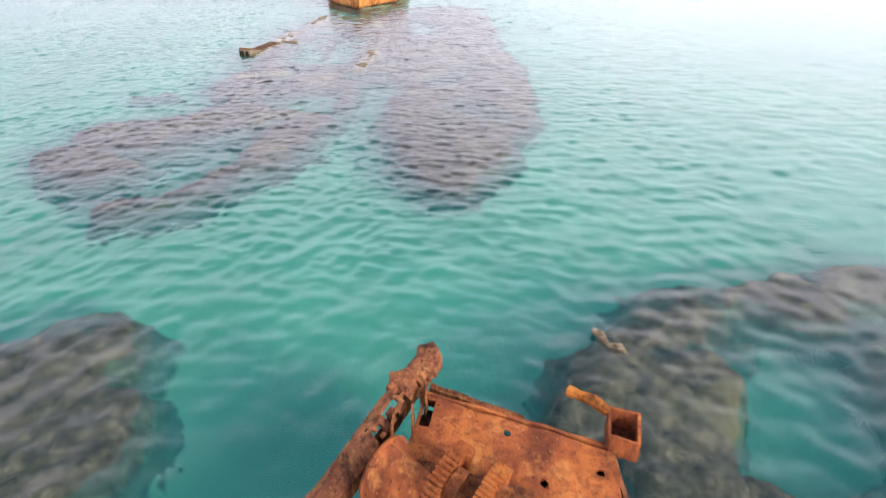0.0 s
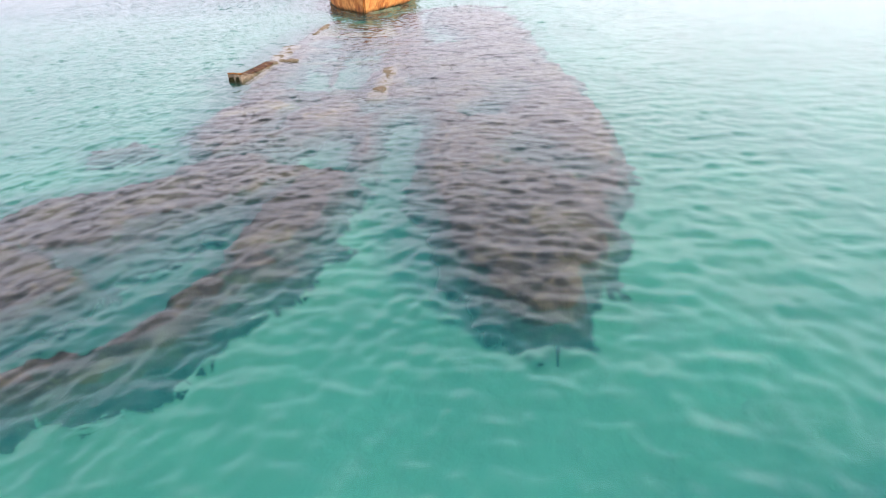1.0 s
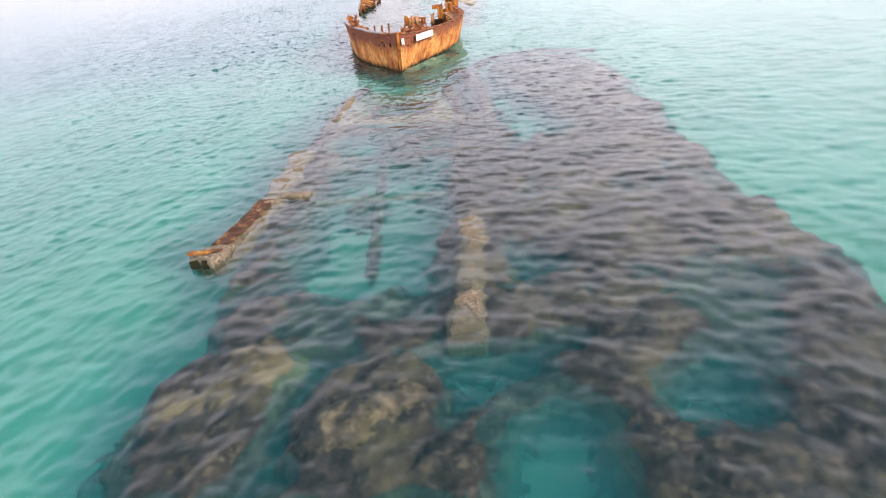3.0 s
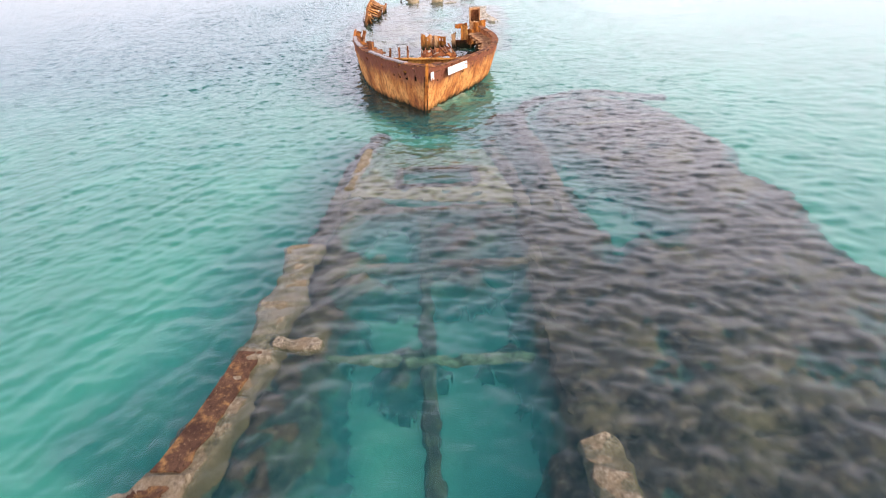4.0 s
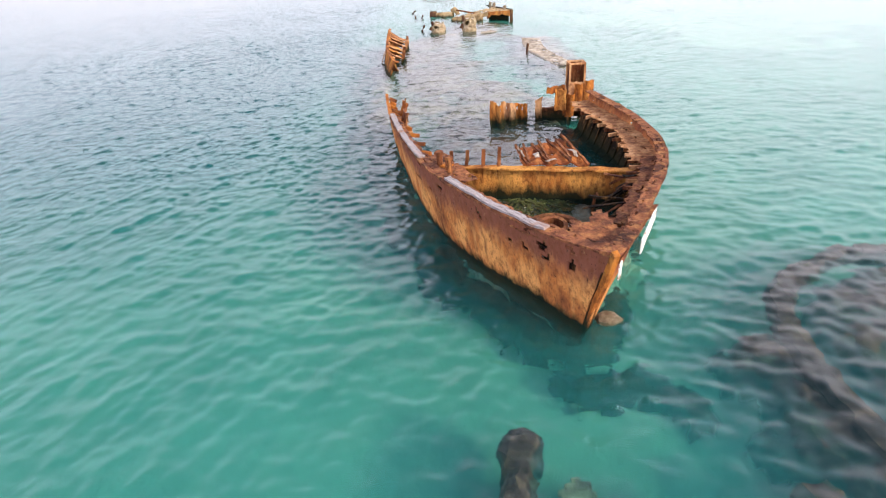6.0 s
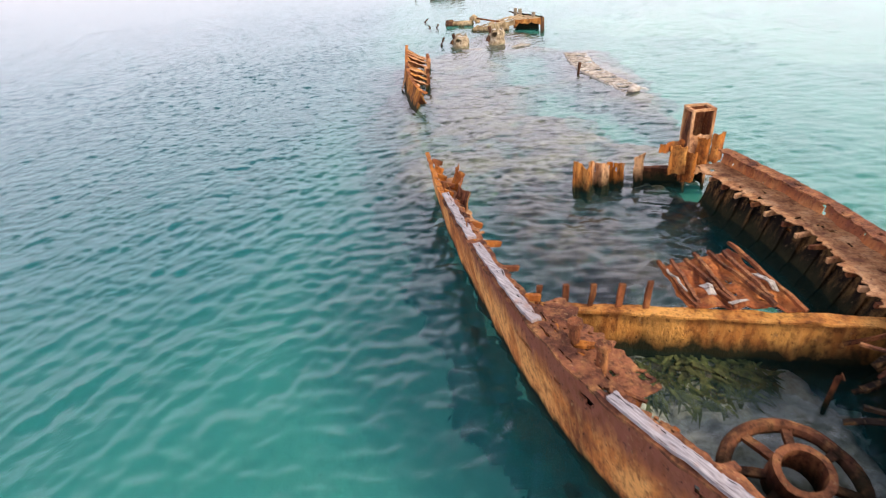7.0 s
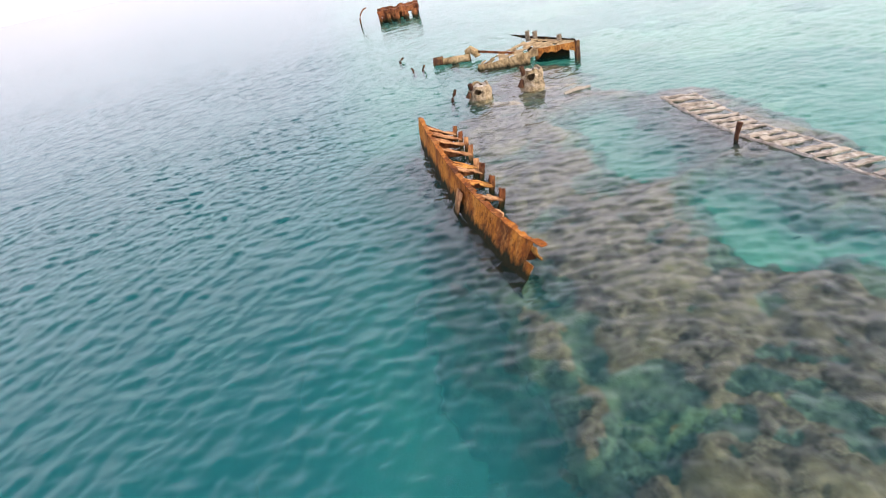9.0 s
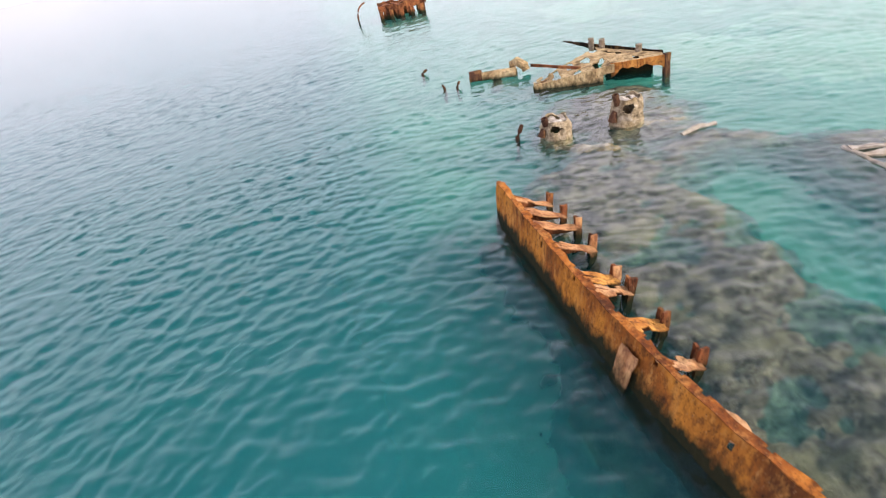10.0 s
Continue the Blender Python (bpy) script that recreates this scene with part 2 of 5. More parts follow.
def water_surface():
    m, n, l, p = material("sea_surface")
    n.remove(p)
    ripple = fractal(n, l, coords(n, l, (0.7, 1.3, 1), -0.35), 4.6, 2.0, 0.5)
    chop = fractal(n, l, coords(n, l, (0.55, 1.25, 1), 0.25), 1.5, 2.0, 0.5)
    puff = n.new("ShaderNodeMapRange")
    puff.inputs[1].default_value, puff.inputs[2].default_value, puff.inputs[3].default_value, puff.inputs[4].default_value = 0.35, 0.65, 0.3, 1.15
    l.new(fractal(n, l, coords(n, l, (1, 1, 0)), 0.16, 3.0), puff.inputs[0])
    gusty = n.new("ShaderNodeMath")
    gusty.operation = "MULTIPLY"
    l.new(ripple, gusty.inputs[0])
    l.new(puff.outputs[0], gusty.inputs[1])
    normal = relief(n, l, gusty.outputs[0], 1.0, 0.014, relief(n, l, chop, 1.0, 0.02))
    under = n.new("ShaderNodeBsdfRefraction")
    under.inputs["IOR"].default_value, under.inputs["Roughness"].default_value = 1.33, 0.0
    under.inputs["Color"].default_value = (0.92, 0.98, 0.98, 1)
    body = n.new("ShaderNodeBsdfDiffuse")
    body.inputs["Color"].default_value = (0.05, 0.42, 0.40, 1)
    inner = n.new("ShaderNodeMixShader")
    inner.inputs[0].default_value = 0.02
    gloss = n.new("ShaderNodeBsdfGlossy")
    gloss.inputs["Roughness"].default_value = 0.03
    fres = n.new("ShaderNodeFresnel")
    fres.inputs["IOR"].default_value = 1.33
    for s in (under, body, gloss, fres):
        l.new(normal, s.inputs["Normal"])
    l.new(under.outputs[0], inner.inputs[1])
    l.new(body.outputs[0], inner.inputs[2])
    out = n.new("ShaderNodeMixShader")
    l.new(fres.outputs[0], out.inputs[0])
    l.new(inner.outputs[0], out.inputs[1])
    l.new(gloss.outputs[0], out.inputs[2])
    l.new(out.outputs[0], n["Material Output"].inputs["Surface"])
    return m


def haze_sheet(name, colour, veil, tint, offshore=False):
    """A flat sheet that imitates haze by depth: part of the light is scattered back, the rest goes on, tinted.
    offshore: it thickens towards the deep side of the wrecks.
    """
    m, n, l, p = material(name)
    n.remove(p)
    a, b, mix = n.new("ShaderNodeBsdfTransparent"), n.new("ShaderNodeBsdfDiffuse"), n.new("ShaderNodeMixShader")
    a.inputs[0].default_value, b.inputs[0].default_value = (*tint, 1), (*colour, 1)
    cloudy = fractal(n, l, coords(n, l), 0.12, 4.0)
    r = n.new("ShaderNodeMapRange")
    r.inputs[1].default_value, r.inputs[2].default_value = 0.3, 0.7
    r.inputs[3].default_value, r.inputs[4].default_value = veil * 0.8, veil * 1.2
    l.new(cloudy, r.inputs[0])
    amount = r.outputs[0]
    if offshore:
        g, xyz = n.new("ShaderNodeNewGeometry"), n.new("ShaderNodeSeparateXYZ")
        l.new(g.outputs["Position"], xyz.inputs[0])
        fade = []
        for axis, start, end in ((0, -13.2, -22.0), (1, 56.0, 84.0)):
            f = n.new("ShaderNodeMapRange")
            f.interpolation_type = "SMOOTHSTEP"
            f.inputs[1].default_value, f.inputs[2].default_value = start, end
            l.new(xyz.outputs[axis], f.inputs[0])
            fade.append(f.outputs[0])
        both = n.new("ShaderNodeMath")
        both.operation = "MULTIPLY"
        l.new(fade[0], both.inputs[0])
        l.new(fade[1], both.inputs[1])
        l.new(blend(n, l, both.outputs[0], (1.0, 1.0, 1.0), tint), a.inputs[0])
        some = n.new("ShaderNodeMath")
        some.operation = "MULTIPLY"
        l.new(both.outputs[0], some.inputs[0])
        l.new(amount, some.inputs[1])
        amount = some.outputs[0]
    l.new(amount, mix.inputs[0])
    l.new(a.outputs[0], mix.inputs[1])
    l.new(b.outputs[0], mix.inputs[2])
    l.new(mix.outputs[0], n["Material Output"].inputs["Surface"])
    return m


# ---- building helpers ----
def finish(name, bm, mat, smooth=False):
    bmesh.ops.recalc_face_normals(bm, faces=bm.faces)
    me = bpy.data.meshes.new(name)
    bm.to_mesh(me)
    bm.free()
    me.materials.append(mat)
    if smooth:
        me.polygons.foreach_set("use_smooth", [True] * len(me.polygons))
    return me


def part(name, bm, mat, parent=None, label="", smooth=False):
    ob = new(name, finish(name, bm, mat, smooth))
    ob.parent = parent
    return tagged(ob, label)


def thing(name, label, category, group="", at=(0, 0, 0)):
    ob = new(name)
    ob.location = at
    ob.empty_display_size = 0.3
    return tagged(ob, label, category, group)


def rough(bm, amount, scale, seed=0.0):
    for v in bm.verts:
        v.co += noise.noise_vector(v.co * scale + Vector((seed, seed * 2, 0))) * amount


def spline(points, n):
    """n + 1 points evenly along a smooth line through the given ones."""
    pts = [Vector(p) for p in points]
    ext = [pts[0] * 2 - pts[1], *pts, pts[-1] * 2 - pts[-2]]
    dense = []
    for i in range(1, len(ext) - 2):
        a, b, c, d = ext[i - 1 : i + 3]
        for k in range(20):
            t = k / 20
            dense.append(0.5 * (2 * b + (c - a) * t + (2 * a - 5 * b + 4 * c - d) * t * t + (3 * b - a - 3 * c + d) * t**3))
    dense.append(pts[-1])
    far = [0.0]
    for a, b in zip(dense, dense[1:]):
        far.append(far[-1] + (b - a).length)
    out = []
    for i in range(n + 1):
        s = far[-1] * i / n
        k = max(j for j in range(len(far)) if far[j] <= s + 1e-9)
        k = min(k, len(dense) - 2)
        f = (s - far[k]) / max(far[k + 1] - far[k], 1e-9)
        out.append(dense[k].lerp(dense[k + 1], min(f, 1)))
    return out


def sheet(fn, nu, nv, thick, keep=None, jitter=0.0, seed=0.0):
    """A plate over a grid: fn(u, v) gives its place, keep(u, v) whether it is still there."""
    bm = bmesh.new()
    grid = [[bm.verts.new(fn(i / nu, j / nv)) for j in range(nv + 1)] for i in range(nu + 1)]
    for i in range(nu):
        for j in range(nv):
            if keep is None or keep((i + 0.5) / nu, (j + 0.5) / nv):
                bm.faces.new((grid[i][j], grid[i + 1][j], grid[i + 1][j + 1], grid[i][j + 1]))
    bmesh.ops.delete(bm, geom=[v for v in bm.verts if not v.link_faces], context="VERTS")
    if jitter:
        rough(bm, jitter, 2.3, seed)
        rough(bm, jitter * 0.5, 7.0, seed)
    bmesh.ops.recalc_face_normals(bm, faces=bm.faces)
    bm.normal_update()
    faces = list(bm.faces)
    below = {v: bm.verts.new(v.co - v.normal * thick) for v in list(bm.verts)}
    rim = [(e.link_loops[0].vert, e.link_loops[0].link_loop_next.vert) for e in bm.edges if len(e.link_faces) == 1]
    for f in faces:
        bm.faces.new([below[v] for v in reversed(f.verts)])
    for p, q in rim:
        bm.faces.new((q, p, below[p], below[q]))
    return bm


def bar(a, b, w, h, cuts=3, worn=0.02, up=(0, 0, 1), bm=None, seed=0.0):
    """A beam of section w by h from a to b, cut along its length and worn."""
    own = bm or bmesh.new()
    a, b, up = Vector(a), Vector(b), Vector(up)
    d = (b - a).normalized()
    if abs(d.dot(up)) > 0.95:
        up = Vector((0, 1, 0))
    s = d.cross(up).normalized()
    u = s.cross(d)
    rings = []
    for i in range(cuts + 1):
        c = a.lerp(b, i / cuts)
        ring = []
        for x, y in ((-1, -1), (1, -1), (1, 1), (-1, 1)):
            q = c + s * x * w / 2 + u * y * h / 2
            q += noise.noise_vector(q * 3.1 + Vector((seed, 0, 0))) * worn
            ring.append(own.verts.new(q))
        rings.append(ring)
    for r, t in zip(rings, rings[1:]):
        for k in range(4):
            own.faces.new((r[k], r[(k + 1) % 4], t[(k + 1) % 4], t[k]))
    own.faces.new(rings[0][::-1])
    own.faces.new(rings[-1])
    return own


def tube(line, radius, sides=10, inner=0.0, worn=0.0, bm=None):
    """A rod or, with inner, an open pipe along a line of points."""
    own = bm or bmesh.new()
    pts = [Vector(p) for p in line]

    def skin(r):
        rings = []
        for i, p in enumerate(pts):
            d = (pts[min(i + 1, len(pts) - 1)] - pts[max(i - 1, 0)]).normalized()
            s = d.cross(Vector((0.13, 0.21, 1)) if abs(d.z) < 0.9 else Vector((1, 0.2, 0))).normalized()
            u = s.cross(d)
            rr = r[i] if isinstance(r, (list, tuple)) else r
            ring = []
            for k in range(sides):
                a = 2 * math.pi * k / sides
                q = p + (s * math.cos(a) + u * math.sin(a)) * rr
                ring.append(own.verts.new(q + noise.noise_vector(q * 2.7) * worn))
            rings.append(ring)
        for r0, r1 in zip(rings, rings[1:]):
            for k in range(sides):
                own.faces.new((r0[k], r0[(k + 1) % sides], r1[(k + 1) % sides], r1[k]))
        return rings

    out = skin(radius)
    if inner:
        ins = skin(inner)
        for o, i in ((out[0], ins[0]), (out[-1], ins[-1])):
            for k in range(sides):
                own.faces.new((o[k], o[(k + 1) % sides], i[(k + 1) % sides], i[k]))
    else:
        own.faces.new(out[0][::-1])
        own.faces.new(out[-1])
    return own


def lump(centre, size, seed, levels=3, amp=0.25):
    bm = bmesh.new()
    bmesh.ops.create_icosphere(bm, subdivisions=levels, radius=1.0)
    for v in bm.verts:
        k = 1 + amp * noise.noise(v.co * 1.7 + Vector((seed, 0, 0))) + amp * 0.6 * noise.noise(v.co * 4.5 + Vector((0, seed, 0)))
        v.co = Vector((v.co.x * size[0], v.co.y * size[1], v.co.z * size[2])) * k + Vector(centre)
    return bm


# ---- fields for the sea bed ----
_table = np.random.RandomState(7).rand(256, 256)


def field(x, y):
    xi, yi = np.floor(x).astype(int), np.floor(y).astype(int)
    fx, fy = x - xi, y - yi
    fx, fy = fx * fx * (3 - 2 * fx), fy * fy * (3 - 2 * fy)
    g = lambda i, j: _table[i % 256, j % 256]
    return (g(xi, yi) * (1 - fx) + g(xi + 1, yi) * fx) * (1 - fy) + (g(xi, yi + 1) * (1 - fx) + g(xi + 1, yi + 1) * fx) * fy


def octaves(x, y, scale, n, gain=0.55):
    total, amp, norm = 0.0, 1.0, 0.0
    for k in range(n):
        total = total + amp * field(x * scale + 17.3 * k, y * scale + 5.1 * k)
        norm, amp, scale = norm + amp, amp * gain, scale * 2.03
    return total / norm


def capsule(x, y, c):
    x0, y0, x1, y1, r = c
    dx, dy = x1 - x0, y1 - y0
    t = np.clip(((x - x0) * dx + (y - y0) * dy) / max(dx * dx + dy * dy, 1e-9), 0, 1)
    return np.hypot(x - x0 - t * dx, y - y0 - t * dy) - r


def heightfield(name, x0, x1, y0, y1, step, height, mat, keep=None):
    nx, ny = int((x1 - x0) / step) + 1, int((y1 - y0) / step) + 1
    gx, gy = np.meshgrid(np.linspace(x0, x1, nx), np.linspace(y0, y1, ny), indexing="ij")
    z = height(gx, gy)
    idx = np.arange(nx * ny).reshape(nx, ny)
    quads = np.stack([idx[:-1, :-1], idx[1:, :-1], idx[1:, 1:], idx[:-1, 1:]], -1).reshape(-1, 4)
    co = np.stack([gx, gy, z], -1).reshape(-1, 3)
    if keep is not None:
        quads = quads[(co[quads, 2] > keep).all(1)]
        used = np.unique(quads)
        back = np.zeros(len(co), int)
        back[used] = np.arange(len(used))
        co, quads = co[used], back[quads]
    me = bpy.data.meshes.new(name)
    me.from_pydata(co.tolist(), [], quads.tolist())
    me.materials.append(mat)
    me.polygons.foreach_set("use_smooth", [True] * len(me.polygons))
    return new(name, me)


# ---- sea: bed, depth haze sheets, surface ----
def bed_height(x, y):
    deep = 1 / (1 + np.exp(-(-15.0 - 0.02 * (y - 60) - x) / 4.5)) / (1 + np.exp(-(y - 72) / 11.0))
    shoal = 1 / (1 + np.exp(-(x + 3.5) / 2.0)) / (1 + np.exp(-(y - 78) / 5.0))
    inside = np.clip(np.minimum(np.minimum(x + 60, 60 - x), np.minimum(y + 20, 190 - y)) / 14.0, 0, 1)
    return -3.12 + inside * (0.57 - 1.6 * deep + 0.95 * shoal + 0.9 * (octaves(x, y, 0.16, 5) - 0.5))


tagged(heightfield("seabed", -60, 60, -20, 190, 0.6, bed_height, SAND), "pale rippled sand sea bed under shallow water", "sea bed", kind="structure")


def flat(name, z, mat, size=3000.0, cuts=2):
    bm = bmesh.new()
    bmesh.ops.create_grid(bm, x_segments=cuts, y_segments=cuts, size=size)
    for v in bm.verts:
        v.co.z = z
        v.co.y += 80
    return part(name, bm, mat)


tagged(flat("outer_seabed", -3.1, SAND), "sand sea bed of the deeper bay", "sea bed", kind="structure")


def wave_height(x, y, shortest, fade, next_shortest):
    """A wind sea: many small waves about one heading, in gusty patches. Waves too short for the next grid fade out towards this one's edge."""
    rng = np.random.RandomState(11)
    offshore = 1 / (1 + np.exp((x + 14.0) / 3.0)) / (1 + np.exp((72.0 - y) / 6.0))
    h, gust = np.zeros_like(x), 0.35 + 1.2 * octaves(x, y, 0.07, 4) + 0.45 * offshore
    for k in range(110):
        length = 0.27 * (3.0 / 0.27) ** (rng.rand() ** 1.7)
        a = radians(101 + 58 * rng.randn())
        phase = rng.rand() * 6.28
        slope = WAVE_SLOPE * math.sqrt(2 / 110) * (1.0 if length < 0.7 else 0.8 if length < 1.1 else 0.5)
        if length < shortest:
            continue
        wave = np.sin(2 * math.pi / length * (x * math.cos(a) + y * math.sin(a)) + phase)
        wave = 2.0 * (0.5 + 0.5 * wave) ** 1.6 - 0.86
        h += slope * length / (2 * math.pi) * wave * (gust if length < 2.0 else 1) * (fade if length < next_shortest else 1)
    return h


def sea_surface(mat):
    boxes = (((-36.0, 10.0, 4.0, 112.0), 0.09, 0.0), ((-62.0, 34.0, -6.0, 150.0), 0.18, 0.5), ((-150.0, 90.0, -40.0, 260.0), 0.7, 1.6), ((-3000.0, 3000.0, -2900.0, 3100.0), 60.0, 99.0))
    verts, quads, base, hole = [], [], 0, None
    for n, ((x0, x1, y0, y1), step, shortest) in enumerate(boxes):
        xs, ys = [np.unique(np.r_[np.linspace(p, q, int(round((q - p) / step)) + 1), e]) for p, q, e in ((x0, x1, hole[:2] if hole else []), (y0, y1, hole[2:] if hole else []))]
        gx, gy = np.meshgrid(xs, ys, indexing="ij")
        rim = np.min([gx - x0, x1 - gx, gy - y0, y1 - gy], axis=0)
        z = wave_height(gx, gy, shortest, np.clip(rim / (9.0, 22.0, 60.0, 1.0)[n], 0.0, 1.0), boxes[min(n + 1, 3)][2])
        idx = np.arange(gx.size).reshape(gx.shape)
        q = np.stack([idx[:-1, :-1], idx[1:, :-1], idx[1:, 1:], idx[:-1, 1:]], -1).reshape(-1, 4)
        if hole:
            cx, cy = gx.ravel()[q].mean(1), gy.ravel()[q].mean(1)
            q = q[~((cx > hole[0]) & (cx < hole[1]) & (cy > hole[2]) & (cy < hole[3]))]
        verts.append(np.stack([gx, gy, z], -1).reshape(-1, 3))
        quads.append(q + base)
        base, hole = base + gx.size, (x0, x1, y0, y1)
    verts, quads = np.concatenate(verts), np.concatenate(quads)
    me = bpy.data.meshes.new("water_surface")
    me.vertices.add(len(verts))
    me.vertices.foreach_set("co", verts.ravel())
    me.loops.add(quads.size)
    me.loops.foreach_set("vertex_index", quads.ravel())
    me.polygons.add(len(quads))
    me.polygons.foreach_set("loop_start", np.arange(0, quads.size, 4))
    me.polygons.foreach_set("use_smooth", np.ones(len(quads), bool))
    me.update(calc_edges=True)
    me.materials.append(mat)
    return new("water_surface", me)


WAVE_SLOPE = 0.162
surface = sea_surface(water_surface())
surface.visible_shadow = False
tagged(surface, "choppy clear turquoise sea water", "water", kind="structure")
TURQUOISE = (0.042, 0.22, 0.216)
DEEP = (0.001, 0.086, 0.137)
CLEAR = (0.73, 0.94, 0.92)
# stacked tinted sheets imitate how haze builds up with depth
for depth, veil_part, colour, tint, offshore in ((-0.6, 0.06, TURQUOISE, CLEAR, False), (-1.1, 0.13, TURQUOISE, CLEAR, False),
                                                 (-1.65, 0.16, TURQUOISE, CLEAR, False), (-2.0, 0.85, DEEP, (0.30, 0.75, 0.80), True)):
    layer = flat("water_haze_sheet", depth, haze_sheet("depth_haze", colour, veil_part, tint, offshore))
    tagged(layer, "added tinted sheet that imitates haze by depth in the sea water", "water", kind="structure")


# ---- weed-grown wreckage under water ----
def weed_bed(name, label, box, solid, gaps, top, mat, step=0.11, edge=0.5, lumps=0.6, dips=()):
    def height(x, y):
        warp_x, warp_y = octaves(x, y, 0.8, 3) - 0.5, octaves(x + 40, y, 0.8, 3) - 0.5
        wx, wy = x + 0.9 * warp_x, y + 0.9 * warp_y
        d = np.min([capsule(wx, wy, c) for c in solid], axis=0)
        for c in gaps:
            d = np.maximum(d, -capsule(wx, wy, c))
        d = d + 0.36 + 1.1 * (octaves(x, y, 0.7, 6, 0.66) - 0.5)
        rise = 1 / (1 + np.exp(np.clip(d / (edge * 0.35), -30, 30)))
        clump = octaves(x, y, 0.55, 5, 0.62) - 0.56
        knob = octaves(x + 9, y + 3, 2.4, 3, 0.6) - 0.5
        frond = octaves(x + 3, y + 8, 5.2, 2, 0.7) - 0.5
        low = sum([c[5] / (1 + np.exp(np.clip(capsule(wx, wy, c[:5]) / 0.4, -30, 30))) for c in dips]) if dips else 0.0
        base = bed_height(x, y) - 0.12
        z = base + (top - base) * rise + np.maximum(rise, 0.55) * np.minimum(lumps * 1.5 * clump + 0.42 * knob + 0.34 * frond - low, 0.17)
        return np.where(rise < 0.13, -9.0, z)

    ob = heightfield(name, *box, step, height, mat, keep=-8.0)
    return tagged(ob, label, "weed bed", kind="stuff")


weed_bed("weed_bed", "grey-brown weed over sunken wreckage in shallow water", (-15, -1, -5, 15),
         [(-9.4, 2, -8.8, 7.2, 3.9), (-7, 8.2, -6.9, 9.8, 2.0), (-6, 4.5, -5.8, 8, 1.9)], [], -0.4, GREY_WEED)
weed_bed("weed_bed", "grey-brown weed round the rusted winch platform", (-3, 19, -2, 17),
         [(3.2, 8.2, 5.3, 11.0, 1.4), (5.2, 10.9, 14, 12.4, 1.4), (3, 4.5, 10, 5.2, 3.0), (11, 8, 15, 8, 2.9), (4.4, 7, 5, 9, 1.7)], [(7.4, 8.0, 7.7, 9.6, 0.9)], -0.3, GREY_WEED)
weed_bed("weed_bed", "dark brown weed over the stern of a sunken hull", (-19, 9, 11, 38),
         [(1.1, 18.4, 1.2, 19.3, 1.5), (1.25, 21.2, 1.4, 22.2, 2.9), (1.5, 24.5, 2.0, 29, 3.9), (2.0, 30, 2.0, 38, 4.05),
          (-4.9, 24.5, -5.6, 20.5, 1.7), (-5.9, 20.4, -7.2, 17.6, 1.05), (-7.4, 17.4, -9.5, 16.0, 0.95), (-9, 25.6, -6.4, 25.4, 1.5), (-12.2, 22.5, -8, 24.2, 2.1), (-12.8, 20, -11, 19, 1.6), (-13, 22.2, -9.6, 21.7, 1.5),
          (-9.6, 30.6, -9.3, 31.8, 2.0), (-9.3, 28.0, -5.8, 29.2, 1.5), (-5.9, 30.5, -5.9, 31.5, 2.0), (-14.2, 28.0, -12.7, 28.7, 0.8), (-8.2, 26.2, -7.6, 25, 1.6), (-3.9, 25, -3.6, 30, 0.9), (-4.2, 30, -1, 31.4, 1.6),
          (-9, 34.0, 0, 34.2, 1.9), (-10, 36, -9.6, 38, 1.2), (-3.6, 36, -3.4, 38, 1.6)],
         [(-5.9, 26.6, -4.9, 28.2, 0.6), (-2.6, 13, -2.8, 20, 1.45), (-2.9, 14, -2.85, 25, 0.75), (-2.5, 25, -2.3, 30.6, 0.4), (0.6, 31.2, 1.2, 31.2, 0.35), (-9.6, 17.9, -8.2, 18.4, 0.45), (-12.2, 27.4, -10.4, 27.4, 0.4)],
         -0.3, WEED, dips=[(1.9, 26.6, 3.3, 24.8, 0.9, 0.6), (-9.4, 21.6, -8.4, 20.0, 0.5, 0.9), (2.0, 32, 2.5, 34, 1.0, 0.4), (-7.6, 34, -5, 35.2, 0.9, 0.5), (-8, 27.4, -7, 28.6, 0.5, 0.6)])
weed_bed("weed_bed", "pale brown weed mound just under the water", (-12.5, -6.8, 28, 35), [(-10.0, 31.0, -8.7, 32.4, 1.7)], [], -0.14, BROWN_WEED, 0.1, 1.0, 0.4)
weed_bed("weed_bed", "pale brown weed mound just under the water", (-8.5, -3.0, 27.5, 34.5), [(-6.2, 30.8, -5.6, 31.2, 1.7)], [], -0.14, BROWN_WEED, 0.1, 1.0, 0.4)
weed_bed("weed_bed", "pale olive weed mound on the sunken hull", (-0.5, 6, 26, 31.5), [(2.2, 28.6, 3.1, 28.9, 1.0)], [], -0.3, BROWN_WEED, 0.1, 1.2, 0.4)
weed_bed("weed_bed", "pale brown weed ridge just under the water", (-11.5, -5.5, 25.5, 30), [(-9.6, 27.3, -7.5, 27.7, 0.55)], [], -0.35, BROWN_WEED, 0.1, 1.0, 0.4)
